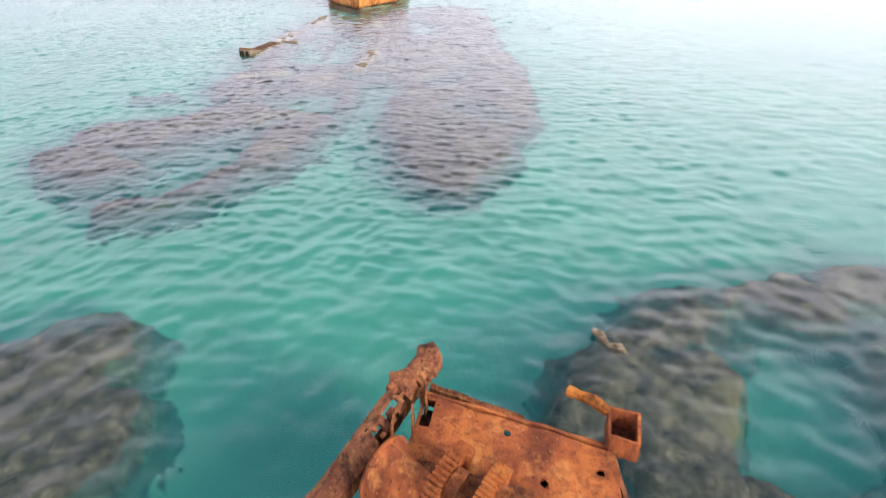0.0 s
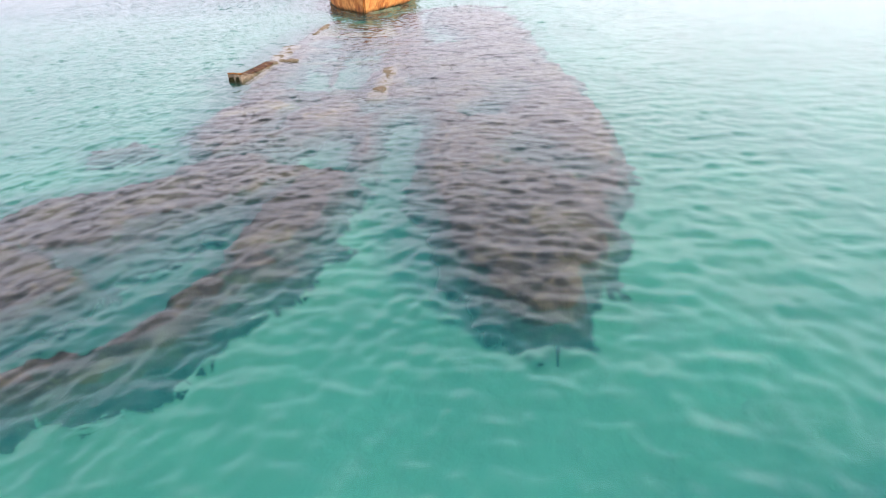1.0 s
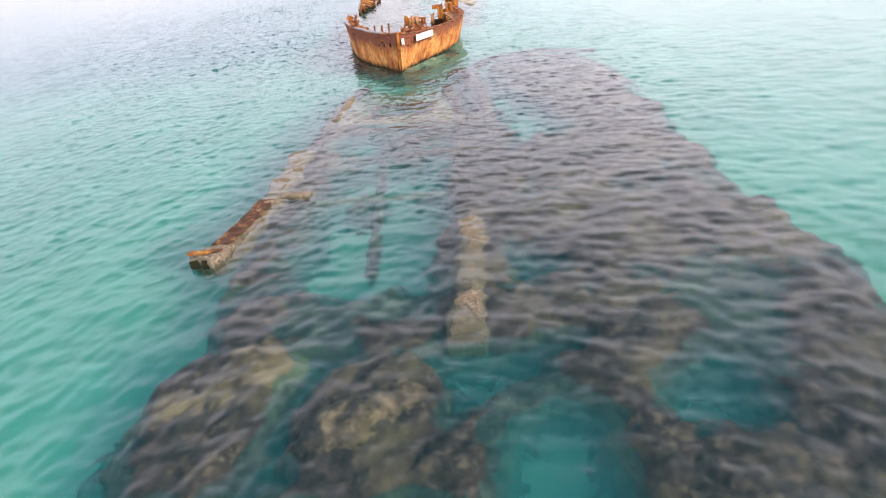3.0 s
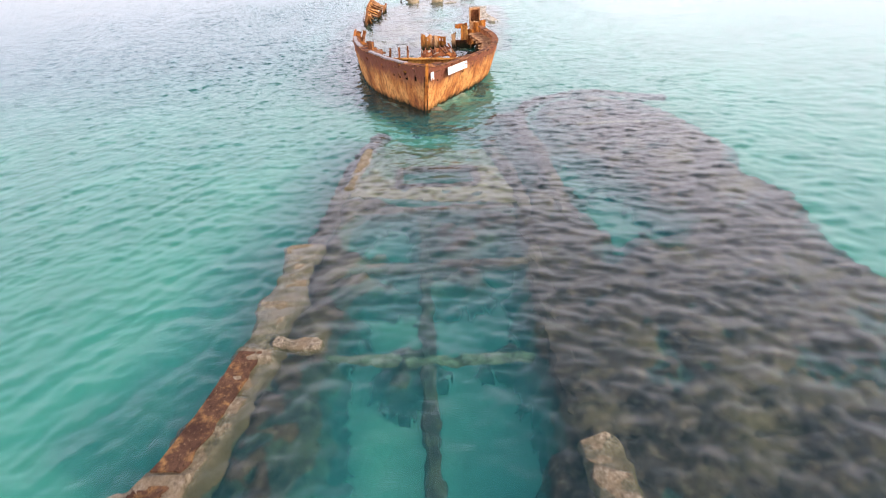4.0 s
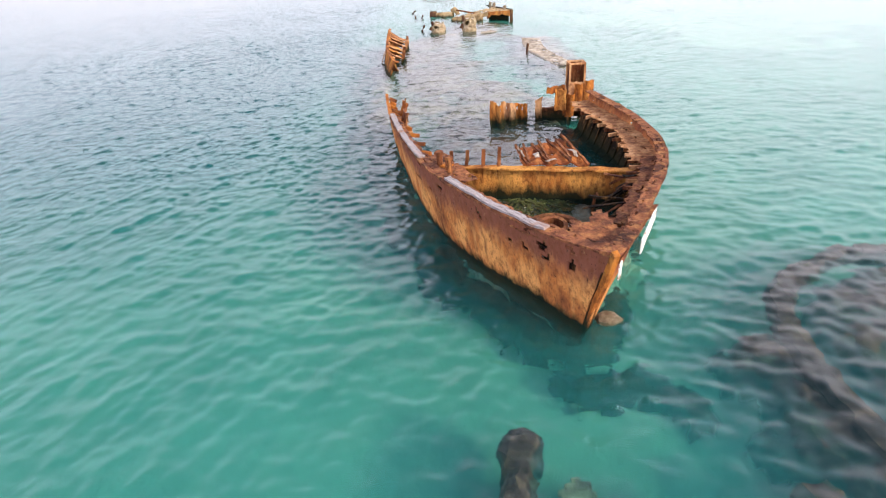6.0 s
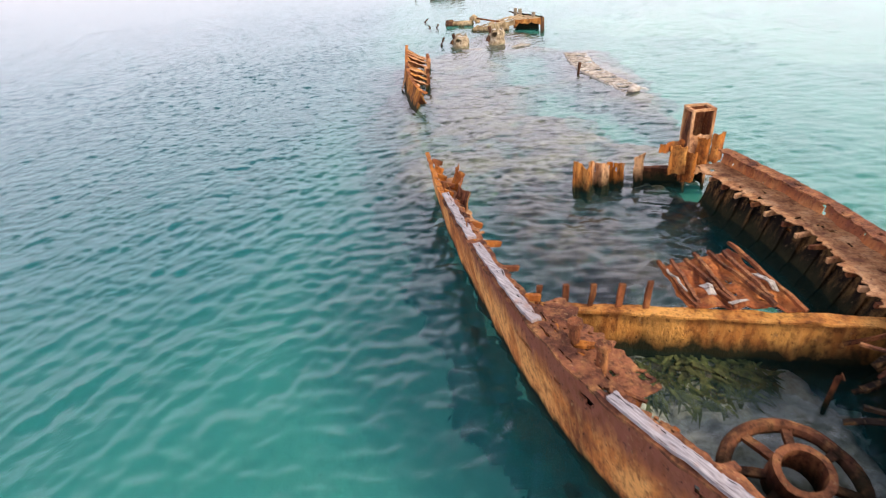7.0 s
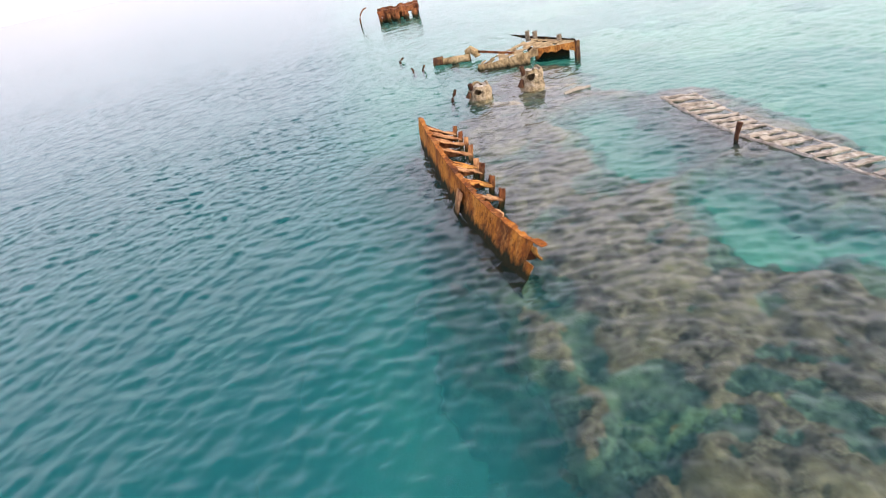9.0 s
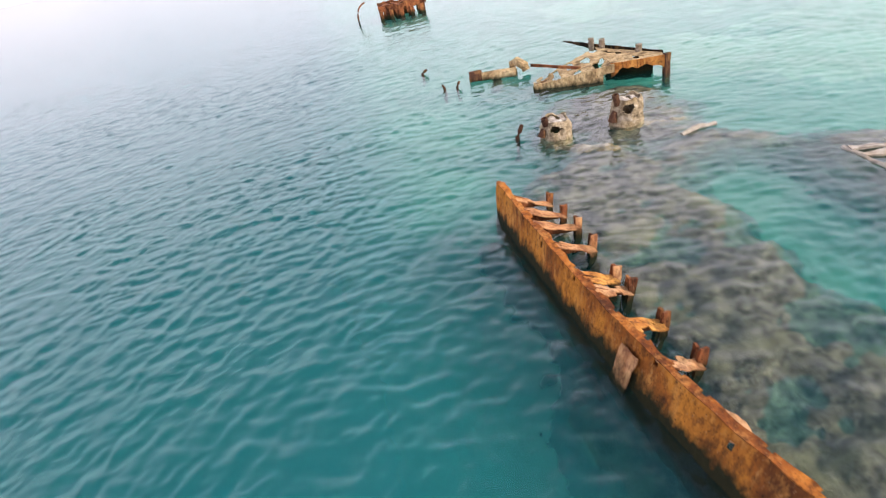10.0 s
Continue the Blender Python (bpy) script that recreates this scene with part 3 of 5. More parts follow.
weed_bed("weed_bed", "dark brown weed along the rails of a sunken hull", (-12, 9, 36, 50),
         [(-9.8, 35, -9.6, 48, 1.3), (-3.5, 37, -3.2, 47, 1.4), (-8.9, 43.6, -5.5, 44.0, 0.7), (-8.6, 46, -5, 46.2, 1.1), (-9.2, 48.4, -4.3, 47.4, 0.8), (-6.3, 46.0, -4.4, 46.9, 1.5),
          (1.6, 36, 1.8, 43, 3.9), (2.4, 43, 2.8, 49, 2.8), (-2.6, 38, -2.0, 43, 1.7), (-2.6, 43, -2.4, 49, 1.5), (-2.4, 46, -2, 49, 1.2), (-7.5, 40.6, -7.2, 41.0, 0.95), (-5.1, 41.1, -4.8, 41.2, 0.6)],
         [(-8.5, 46.2, -8.0, 46.8, 0.6), (-0.9, 48.0, 0.3, 46.5, 0.55)], -0.35, WEED)
weed_bed("weed_bed", "dark brown weed over a sunken hull with a rounded bow", (-5, 10, 47, 64),
         [(0.8, 52.5, 1.3, 57.4, 3.2), (2.8, 47, 2.9, 56, 2.7), (-3.0, 57.2, -2.2, 48, 1.2), (-2.4, 48, -0.6, 51, 0.9), (-3.0, 49, -3.5, 55.5, 0.75)], [(-1.4, 51.6, -1.45, 49.8, 0.4), (-0.8, 48.3, 0.3, 47.0, 0.6)], -0.45, WEED)
weed_bed("weed_bed", "brown weed and rubble inside the wrecked bow", (-14, -1, 62, 79),
         [(-7.6, 69.8, -7.8, 76, 3.3), (-6.2, 69, -5.6, 74, 2.3)], [], -0.5, WEED)
weed_bed("silt_floor", "grey silt over the flooded floor of the bow", (-12, -2.5, 58, 67.5), [(-7.0, 60.8, -7.0, 61.0, 1.3), (-7.1, 62.7, -7.15, 64.4, 2.9)], [], -0.32, SILT_FLOOR, 0.12, 0.5, 0.15)
weed_bed("weed_bed", "dark weed on the slope outside the hull strip", (-20, -11, 76, 95), [(-14.2, 91, -14.6, 79, 1.4), (-15.2, 88, -15.2, 83, 1.2)], [], -1.15, WEED, 0.14, 0.8)
weed_bed("weed_bed", "olive brown weed flat between the wrecks", (-17, 5, 74, 112),
         [(-9.7, 78, -9.8, 98, 4.2), (-4.6, 76, -4.2, 92, 3.8), (-8, 97, -6, 106, 3.6), (-1.8, 84, -1.4, 97, 2.0), (-4.5, 101, -2.5, 97.5, 1.3), (-13.2, 76, -13.7, 87, 1.6)],
         [(-6.0, 92, -5.0, 97.5, 1.5), (-5.6, 85.0, -4.8, 88, 1.2), (-3.2, 80, -3.8, 84, 0.9)], -0.3, FLAT_WEED, 0.18, 1.0, 1.15)
weed_bed("weed_bed", "yellow-green weed lump in shallow water", (-3, 2, 36, 40), [(-1.0, 38.4, -0.5, 37.6, 0.55)], [], -0.3, OLIVE, 0.12)
# added bed, coloured black as the hull's shadow and reflection in the water
weed_bed("weed_bed", "black bed added for the hull's shadow and reflection along the bow", (-16, 0, 55, 78),
         [(-7.9, 59.0, -9.6, 61.6, 0.7), (-9.9, 61.6, -11.2, 65.2, 0.85), (-11.6, 65.5, -12.6, 71, 0.85), (-12.8, 71, -13.2, 74.8, 0.8), (-6.9, 58.6, -5.4, 61, 0.5), (-5.4, 61, -3.6, 65, 0.45), (-7.4, 57.6, -5.2, 56.6, 0.5)], [], -0.75, FOOT_SHADE, 0.13, 0.8)
# added black bed: fringe of growth plus the strip's dark reflection
weed_bed("weed_bed", "black bed added for growth and shade along the foot of the hull strip", (-16, -12, 83, 101), [(-14.35, 98.6, -14.3, 91, 0.7), (-14.3, 91, -13.6, 85.8, 0.7)], [], -0.45, FOOT_SHADE, 0.13, 0.6)
weed_bed("weed_bed", "pale olive weed on shallow rubble", (-16, -5, 72, 84), [(-12.7, 80.2, -10.2, 79.4, 1.5), (-12.4, 77.8, -9.8, 77.5, 1.6), (-11.2, 75.8, -10.0, 75.0, 1.1)], [(-11.4, 78.7, -10.8, 78.5, 0.2)], -0.4, OLIVE, 0.12, 0.8, 0.5)


# ---- wreck with the standing bow ----
bow = thing("shipwreck_bow", "rusted orange steel bow of a wrecked ship standing in shallow water", "shipwreck", at=(-7.15, 58.1, 0))
PORT = [(-6.9, 57.4, 2.32), (-8.09, 58.95, 2.16), (-9.35, 60.75, 2.14), (-10.39, 62.55, 2.18), (-11.2, 65.0, 2.05), (-11.9, 68.3, 1.8), (-12.4, 71.6, 1.5), (-12.78, 75.1, 1.5)]
STARBOARD = [(-6.9, 57.4, 2.32), (-6.0, 58.65, 2.1), (-4.95, 60.5, 1.95), (-3.85, 62.4, 1.87), (-3.05, 64.4, 1.8), (-2.7, 66.7, 1.75), (-2.75, 69.0, 1.7), (-3.25, 72.4, 1.65)]


def local(p):
    return Vector(p) - bow.location


def hull_side(line, inward, n, ragged, seed, tuck=0.5, inset=0.0, lower=0.0):
    top = spline(line, n)

    def fn(u, v):
        f = u * n
        i = min(int(f), n - 1)
        p = top[i].lerp(top[i + 1], f - i)
        d = (top[i + 1] - top[i]).normalized()
        side = Vector((-d.y, d.x, 0)) * inward
        h = p.z + lower + ragged * (noise.noise(Vector((u * 34, seed, 0))) + 0.6 * noise.noise(Vector((u * 90, seed, 4))))
        z = h + (-1.6 - h) * v
        drop = (h - lower - z) / 3.6
        dent = 0.05 * noise.noise(Vector((u * 26, v * 3, seed)))
        return local((p.x, p.y, 0)) + side * ((tuck * drop**1.3 + dent) * min(1.0, u * 9) + inset) + Vector((0, 0, z)) + Vector((-0.22, 0.62, 0)) * (1 - u) ** 14 * drop * 1.5

    def keep(u, v):
        torn = 0.34 if 0.04 < u < 0.14 else 0.52
        return not (v < 0.22 and noise.noise(Vector((u * 46, v * 13, seed + 9))) + 0.3 * noise.noise(Vector((u * 150, v * 44, seed))) > torn)

    return sheet(fn, n, 34, 0.04, keep)


part("port_plating", hull_side(PORT, -1, 260, 0.09, 1.0), RUST_HULL, bow)
part("starboard_plating", hull_side(STARBOARD, 1, 230, 0.09, 5.0, 1.3), RUST_HULL, bow)
# added inner sheets, coloured black for the shade below the side decks
part("port_shade_lining", hull_side(PORT, -1, 90, 0.05, 1.0, 0.5, 0.10, -0.5), RUST_SHADE_BLACK, bow, "black sheet painted for the shade inside the plating")
part("starboard_shade_lining", hull_side(STARBOARD, 1, 90, 0.05, 5.0, 1.3, 0.10, -0.55), RUST_SHADE_BLACK, bow, "black sheet painted for the shade inside the plating")
part("stem_bar", bar(local((-6.88, 57.35, 2.4)), local((-7.3, 58.65, -1.6)), 0.14, 0.16, 6, 0.03), RUST, bow)


def rail(line, u0, u1, inward, offset, width, thick, lift, mat, name, label="", n=14, torn=0.0, seed=0.0):
    """A cap, plank or ledge laid along a stretch of a hull side."""
    pts = spline(line, 200)
    a, b = int(u0 * 200), int(u1 * 200)
    sub = [pts[a + round((b - a) * k / n)] for k in range(n + 1)]

    def fn(u, v):
        f = u * n
        i = min(int(f), n - 1)
        p = sub[i].lerp(sub[i + 1], f - i)
        d = (sub[i + 1] - sub[i]).normalized()
        side = Vector((-d.y, d.x, 0)) * inward
        w = width * (1 + torn * 0.5 * (noise.noise(Vector((p.y * 2.3, seed, 3))) + 0.7 * noise.noise(Vector((p.y * 7.1, seed, 5)))))
        return local(p) + side * (offset + w * v) + Vector((0, 0, lift + 0.03 * noise.noise(p * 1.3)))

    def keep(u, v):
        return not (torn and v > 0.3 and noise.noise(Vector((u * n * 0.9, v * 4, seed))) + 0.5 * noise.noise(Vector((u * n * 2.7, v * 7, seed))) > 0.55 - 0.3 * torn)

    return part(name, sheet(fn, n * 6, 12, thick, keep, 0.03, seed), mat, bow, label)


rail(PORT, 0.0, 0.78, -1, -0.06, 0.42, 0.05, 0.02, RUST_RED, "gunwale", n=48, torn=0.5, seed=2.0)
rail(PORT, 0.78, 1.0, -1, -0.05, 0.14, 0.04, 0.02, RUST, "gunwale", n=14, torn=0.5, seed=2.6)
rail(STARBOARD, 0.0, 1.0, 1, -0.06, 0.36, 0.05, 0.02, RUST_RED, "gunwale", n=50, torn=0.5, seed=3.0)
for u0, u1 in ((0.10, 0.31), (0.42, 0.60), (0.62, 0.80)):
    rail(PORT, u0, u1, -1, 0.0, 0.21, 0.07, 0.09, WOOD, "rail_plank", "bleached grey timber plank", n=12, torn=0.25, seed=u0 * 9)

# forepeak deck, side deck, bulkhead
def fore_deck(u, v):
    y = 57.75 + 2.6 * u
    left, right = -7.0 - 1.75 * (y - 57.6) / 2.2, -6.75 + 1.55 * (y - 57.6) / 2.2
    return local((left + (right - left) * v, y, 1.95 - 0.05 * u + 0.06 * noise.noise(Vector((u * 7, v * 7, 0)))))


part("fore_deck", sheet(fore_deck, 22, 30, 0.03, lambda u, v: u < 0.78 + 0.5 * noise.noise(Vector((v * 7, 2, 0))) or v > 0.85), RUST_RED, bow)
rail(STARBOARD, 0.16, 0.5, 1, 0.04, 0.7, 0.03, -0.3, RUST_RED, "side_deck", n=20, torn=0.5, seed=6.0)
rail(STARBOARD, 0.5, 1.0, 1, 0.04, 0.95, 0.03, -0.42, RUST_SALMON, "side_deck", n=20, torn=0.45, seed=7.5)
rail(PORT, 0.30, 0.46, -1, 0.3, 0.75, 0.03, -0.15, RUST_RED, "side_deck", n=14, torn=0.45, seed=8.0)
rail(PORT, 0.68, 0.92, -1, 0.16, 0.55, 0.03, -0.42, RUST_SALMON, "side_deck", n=11, torn=0.62, seed=4.0)
for k, (f, off, wide, rise) in enumerate(((0.81, 0.42, 1.5, 0.12), (0.875, 0.5, 0.9, 0.34))):
    q0, q1 = spline(PORT, 200)[int(200 * f)], spline(PORT, 200)[int(200 * f) + 2]
    d = (q1 - q0).normalized()
    side = Vector((d.y, -d.x, 0))

    def torn_plate(u, v):
        q = q0 + d * (u - 0.5) * wide + side * (off + 0.28 * (1 - v) + 0.08 * math.sin(u * 7 + k))
        return local(q + Vector((0, 0, rise * (0.6 + 0.6 * noise.noise(Vector((u * 3, k * 2.1, 0)))) - 0.9 * v)))

    part("torn_plate", sheet(torn_plate, 12, 12, 0.03, lambda u, v: noise.noise(Vector((u * 4, v * 4, k + 3))) < 0.42, 0.05, k), (RUST_RED, RUST, RUST_SALMON, RUST)[k], bow)


def bulkhead(u, v):
    top = 1.05 + 0.10 * noise.noise(Vector((u * 12, 0, 0)))
    z = top + (-1.5 - top) * v
    curve = ((1.9 - z) / 3.6) ** 1.3
    p = Vector((-11.2 + 0.5 * curve, 66.3, 0)).lerp(Vector((-3.15 - 1.3 * curve, 64.4, 0)), u)
    return local((p.x, p.y + 0.04 * math.sin(u * 40), z))


part("bulkhead", sheet(bulkhead, 60, 8, 0.04), RUST_GOLD, bow, "ochre rusted transverse bulkhead")
part("bulkhead_flange", bar(local((-11.0, 66.2, 1.06)), local((-3.4, 64.35, 1.08)), 0.32, 0.05, 24, 0.05), RUST_GOLD, bow)
for k, (px, hh) in enumerate(((-10.5, 0.5), (-9.95, 0.55), (-9.4, 0.58), (-8.85, 0.62), (-8.3, 0.7))):
    py = 66.3 - (px + 11.1) * 0.236
    part("stanchion", bar(local((px, py, 0.9)), local((px + 0.05, py - 0.05, 1.1 + hh)), 0.12, 0.07, 3, 0.03, seed=k), RUST_DARK, bow)


def platform(u, v):
    a = Vector((-7.5, 66.95, 1.22)).lerp(Vector((-5.75, 67.1, 1.35)), u)
    b = Vector((-7.45, 65.45, 1.2)).lerp(Vector((-5.35, 65.0, 1.18)), u)
    return local(a.lerp(b, v) + Vector((0, 0, 0.14 * noise.noise(Vector((u * 6, v * 5, 1))))))


part("collapsed_hatch", sheet(platform, 28, 22, 0.05, lambda u, v: noise.noise(Vector((u * 9, v * 7, 3))) < 0.5, 0.06), RUST_PLATE, bow, "collapsed red-brown hatch plating")
for k in range(7):
    q0, q1 = platform(k / 6.0, -0.05 + 0.05 * (k % 3)), platform(min(1.0, k / 6.0 + 0.06 * (-1) ** k), 1.05 - 0.12 * (k % 2))
    part("hatch_beam", bar(q0 + Vector((0, 0, 0.1)), q1 + Vector((0, 0, 0.03 + 0.05 * (k % 3))), 0.07, 0.08, 10, 0.045, seed=k), (RUST_DARK, RUST_RED)[k % 2], bow)
for k, (u, v, du, dv) in enumerate(((0.24, 0.78, 0.13, 0.24), (0.92, 0.62, 0.10, 0.3), (0.03, 0.5, 0.03, 0.5), (0.45, 1.0, 0.2, 0.03))):
    part("hatch_scrap", sheet(lambda a, b: platform(u + du * (a - 0.5) * (1 - 0.5 * b), v + dv * (b - 0.5)) + Vector((0, 0, 0.13)), 6, 6, 0.03, lambda a, b: noise.noise(Vector((a * 4, b * 4, k))) < 0.3, 0.07, k), PALE, bow, "torn pale plate")

# ribs along the port side
pts = spline(PORT, 200)
for k in range(22):
    i = 46 + k * 7
    p, d = pts[i], (pts[i + 1] - pts[i]).normalized()
    side = Vector((d.y, -d.x, 0))
    reach = 0.28 + 0.32 * abs(noise.noise(Vector((k * 1.7, 0, 0)))) + (0.25 if k in (7, 9, 11, 13) else 0)
    b = bar(local(p + side * 0.12 + Vector((0, 0, -0.05))), local(p + side * (0.12 + reach) + Vector((0, 0, -0.22))), 0.09, 0.14, 3, 0.03, seed=k)
    bar(local(p + side * 0.2 + Vector((0, 0, -0.1))), local(p + side * 0.75 + Vector((0, 0, -1.7))), 0.07, 0.12, 4, 0.03, bm=b, seed=k)
    part("rib", b, RUST if k % 3 else RUST_DARK, bow)
pts_s = spline(STARBOARD, 200)
for k in range(16):
    i = 70 + k * 8
    p, d = pts_s[i], (pts_s[i + 1] - pts_s[i]).normalized()
    side = Vector((-d.y, d.x, 0))
    b = bar(local(p + side * 0.1 + Vector((0, 0, -0.50))), local(p + side * (1.1 + 0.3 * noise.noise(Vector((k * 3.3, 1, 0)))) + Vector((0, 0, -0.55))), 0.08, 0.12, 4, 0.04, seed=k)
    part("rib", b, RUST_SALMON if k % 2 else RUST_DARK, bow)
    # frames coloured black to match the shade under the deck
    part("frame", bar(local(p + side * 0.3 + Vector((0, 0, -0.6))), local(p + side * 0.95 + Vector((0, 0, -2.6))), 0.07, 0.14, 4, 0.03, seed=k), RUST_SHADE_BLACK, bow)

# white plate on the starboard bow
def white_plate(u, v):
    a, b = Vector((-6.02, 58.62, 2.02)), Vector((-5.02, 60.38, 1.95))
    return local(a.lerp(b, u) + Vector((0.15, -0.085, -0.06 - 0.36 * v)))


part("name_board", sheet(white_plate, 12, 4, 0.03, None, 0.01), PAINT, bow, "chipped white painted board")

part("board_scrap", sheet(lambda u, v: local((-6.72 + 0.14 * u, 57.5 + 0.24 * u, 1.98 - 0.34 * v)), 4, 5, 0.03, None, 0.02), PAINT, bow, "chipped white painted scrap")

# box post and its plates at the after end of the side deck
post = thing("box_post", "tall rusted steel box post on the side deck", "ship fitting", at=(-3.7, 73.6, 1.3))
ring = bmesh.new()
for x0, y0, x1, y1 in ((-0.34, -0.3, 0.34, -0.3), (0.34, -0.3, 0.34, 0.3), (0.34, 0.3, -0.34, 0.3), (-0.34, 0.3, -0.34, -0.3)):
    bar((x0, y0, -1.6), (x0, y0, 1.42), 0.08, 0.08, 5, 0.02, bm=ring)
    bar((x0, y0, 1.38), (x1, y1, 1.38), 0.10, 0.07, 3, 0.02, bm=ring)
part("post_frame", ring, RUST_SALMON, post, "paler rusted edges of the box")
for a, b in (((-0.32, 0.31), (0.32, 0.31)), ((0.33, -0.3), (0.33, 0.3)), ((-0.33, 0.3), (-0.33, -0.3))):
    part("post_plate", sheet(lambda u, v: Vector((a[0] + (b[0] - a[0]) * u, a[1] + (b[1] - a[1]) * u, 1.35 - 2.6 * v)), 8, 14, 0.03, None, 0.04, a[0]), RUST_DARK, post)
part("post_apron", sheet(lambda u, v: Vector((-0.34 + 0.7 * u, -0.33 - 0.3 * v**2, 0.55 + 0.12 * noise.noise(Vector((u * 5, 1, 0))) - 1.2 * v)), 10, 12, 0.03, None, 0.05, 2.0), RUST_SALMON, post, "torn salmon rusted plate over the foot")
for k, (x0, w, h) in enumerate(((-1.05, 0.5, 0.36), (-0.62, 0.5, 0.05), (-0.14, 0.44, 0.52), (0.28, 0.5, 0.66), (-1.45, 0.85, 0.50))):
    part("torn_plate", sheet(lambda u, v: Vector((x0 + w * u, -0.55 + 0.12 * math.sin(u * 5 + k), h + 0.1 * noise.noise(Vector((u * 6, k, 0))) - (0.3 if k == 4 else 1.0) * v)), 10, 10, 0.03, None, 0.05, k), RUST if k else RUST_GOLD, post)

# standing corrugated plates
blk = thing("plate_stack", "standing buckled orange rusted plates in the water", "wreckage", at=(-7.75, 73.8, 0))
for k in range(3):
    x0, w = 0.62 * k, 0.66

    def corrugated(u, v):
        top = 1.02 - 0.07 * k + 0.22 * noise.noise(Vector(((x0 + w * u) * 3.4, k * 0.7, 0))) + 0.1 * noise.noise(Vector(((x0 + w * u) * 11, k, 0)))
        fold = 0.13 * math.sin((x0 + w * u) * 9.5) + 0.05 * math.sin((x0 + w * u) * 23)
        return Vector((x0 + w * u, 0.16 * k + fold * (1 - 0.3 * v) - 0.15 * v, top - 2.5 * v))

    part("plate", sheet(corrugated, 22, 16, 0.035, lambda u, v: not (v < 0.2 and noise.noise(Vector((u * 6 + k * 5, v * 9, 3))) > 0.3), 0.04, k * 3.0), (RUST_GOLD, RUST_SALMON, RUST)[k], blk)
part("leaning_plate", sheet(lambda u, v: Vector((2.3 + 0.35 * u, 0.45 - 0.1 * v, 0.85 + 0.2 * u - 1.9 * v)), 6, 10, 0.04, None, 0.06, 4.0), RUST_SALMON, blk)
part("low_beam", bar((2.55, 0.55, 0.42), (4.0, -0.1, 0.45), 0.22, 0.14, 8, 0.05), RUST_DARK, blk)
part("low_web", sheet(lambda u, v: Vector((2.55 + 1.45 * u, 0.6 - 0.65 * u, 0.4 - 1.4 * v)), 10, 8, 0.04, None, 0.05, 6.0), RUST_DARK, blk)
# flywheel lying in the flooded bow
wheel = thing("flywheel", "large rusted iron spoked wheel lying in the water", "wheel", at=(-7.15, 61.95, 0.15))
wheel.rotation_euler = (radians(10), radians(-8), 0.4)
circle = lambda r, z, n=40: [(r * math.cos(2 * math.pi * k / n), r * math.sin(2 * math.pi * k / n), z) for k in range(n + 1)]
part("rim", tube(circle(1.04, 0), 0.12, 8, worn=0.03), RUST_RED, wheel)
part("hub", tube([(0, 0, -0.1), (0, 0, 0.55)], 0.45, 20, 0.33, 0.03), RUST_RED, wheel)
for k in range(8):
    a = k * math.pi / 4
    part("spoke", bar((0.4 * math.cos(a), 0.4 * math.sin(a), 0.18), (1.02 * math.cos(a), 1.02 * math.sin(a), 0.0), 0.14, 0.09, 3, 0.02, seed=k), RUST_RED, wheel)

# ---- long strip of hull side standing in the water ----
strip = thing("hull_strip", "long rusted orange strip of hull side with bent brackets", "shipwreck", at=(-13.5, 86, 0))
S0, S1 = Vector((-13.37, 85.5, 0)), Vector((-14.2, 98.8, 0))
sdir = (S1 - S0).normalized()
sin_ = Vector((sdir.y, -sdir.x, 0))


def strip_place(s, inward, z):
    inward += max(z, -0.4) * (0.1 + 0.5 * math.exp(-s / 5)) - 0.4 * math.sin(math.pi * min(1.0, max(0.0, s / 13.3) ** 0.7))
    return S0 + sdir * s + sin_ * inward + Vector((0, 0, z)) - strip.location


def strip_top(s):
    return 0.95 + 0.35 * s / 13.3 + 0.05 * noise.noise(Vector((s * 1.7, 0, 0)))


def strip_plate(u, v):
    s = 13.35 * u
    z = strip_top(s) + (-1.5 - strip_top(s)) * v
    return strip_place(s, 0.03 * noise.noise(Vector((s * 1.2, v * 3, 0))), z)


part("side_plating", sheet(strip_plate, 110, 14, 0.04, lambda u, v: not (u < 0.03 and v < 0.25) and not (v < 0.12 and noise.noise(Vector((u * 60, v * 9, 3))) > 0.45)), RUST_STRIP, strip)
part("top_flange", sheet(lambda u, v: strip_place(13.3 * u, -0.03 + 0.2 * v * (1 + 0.5 * noise.noise(Vector((u * 30, 0, 0)))), strip_top(13.3 * u) + 0.02), 90, 3, 0.03, lambda u, v: not (v > 0.6 and noise.noise(Vector((u * 40, 1, 1))) > 0.15)), RUST, strip)
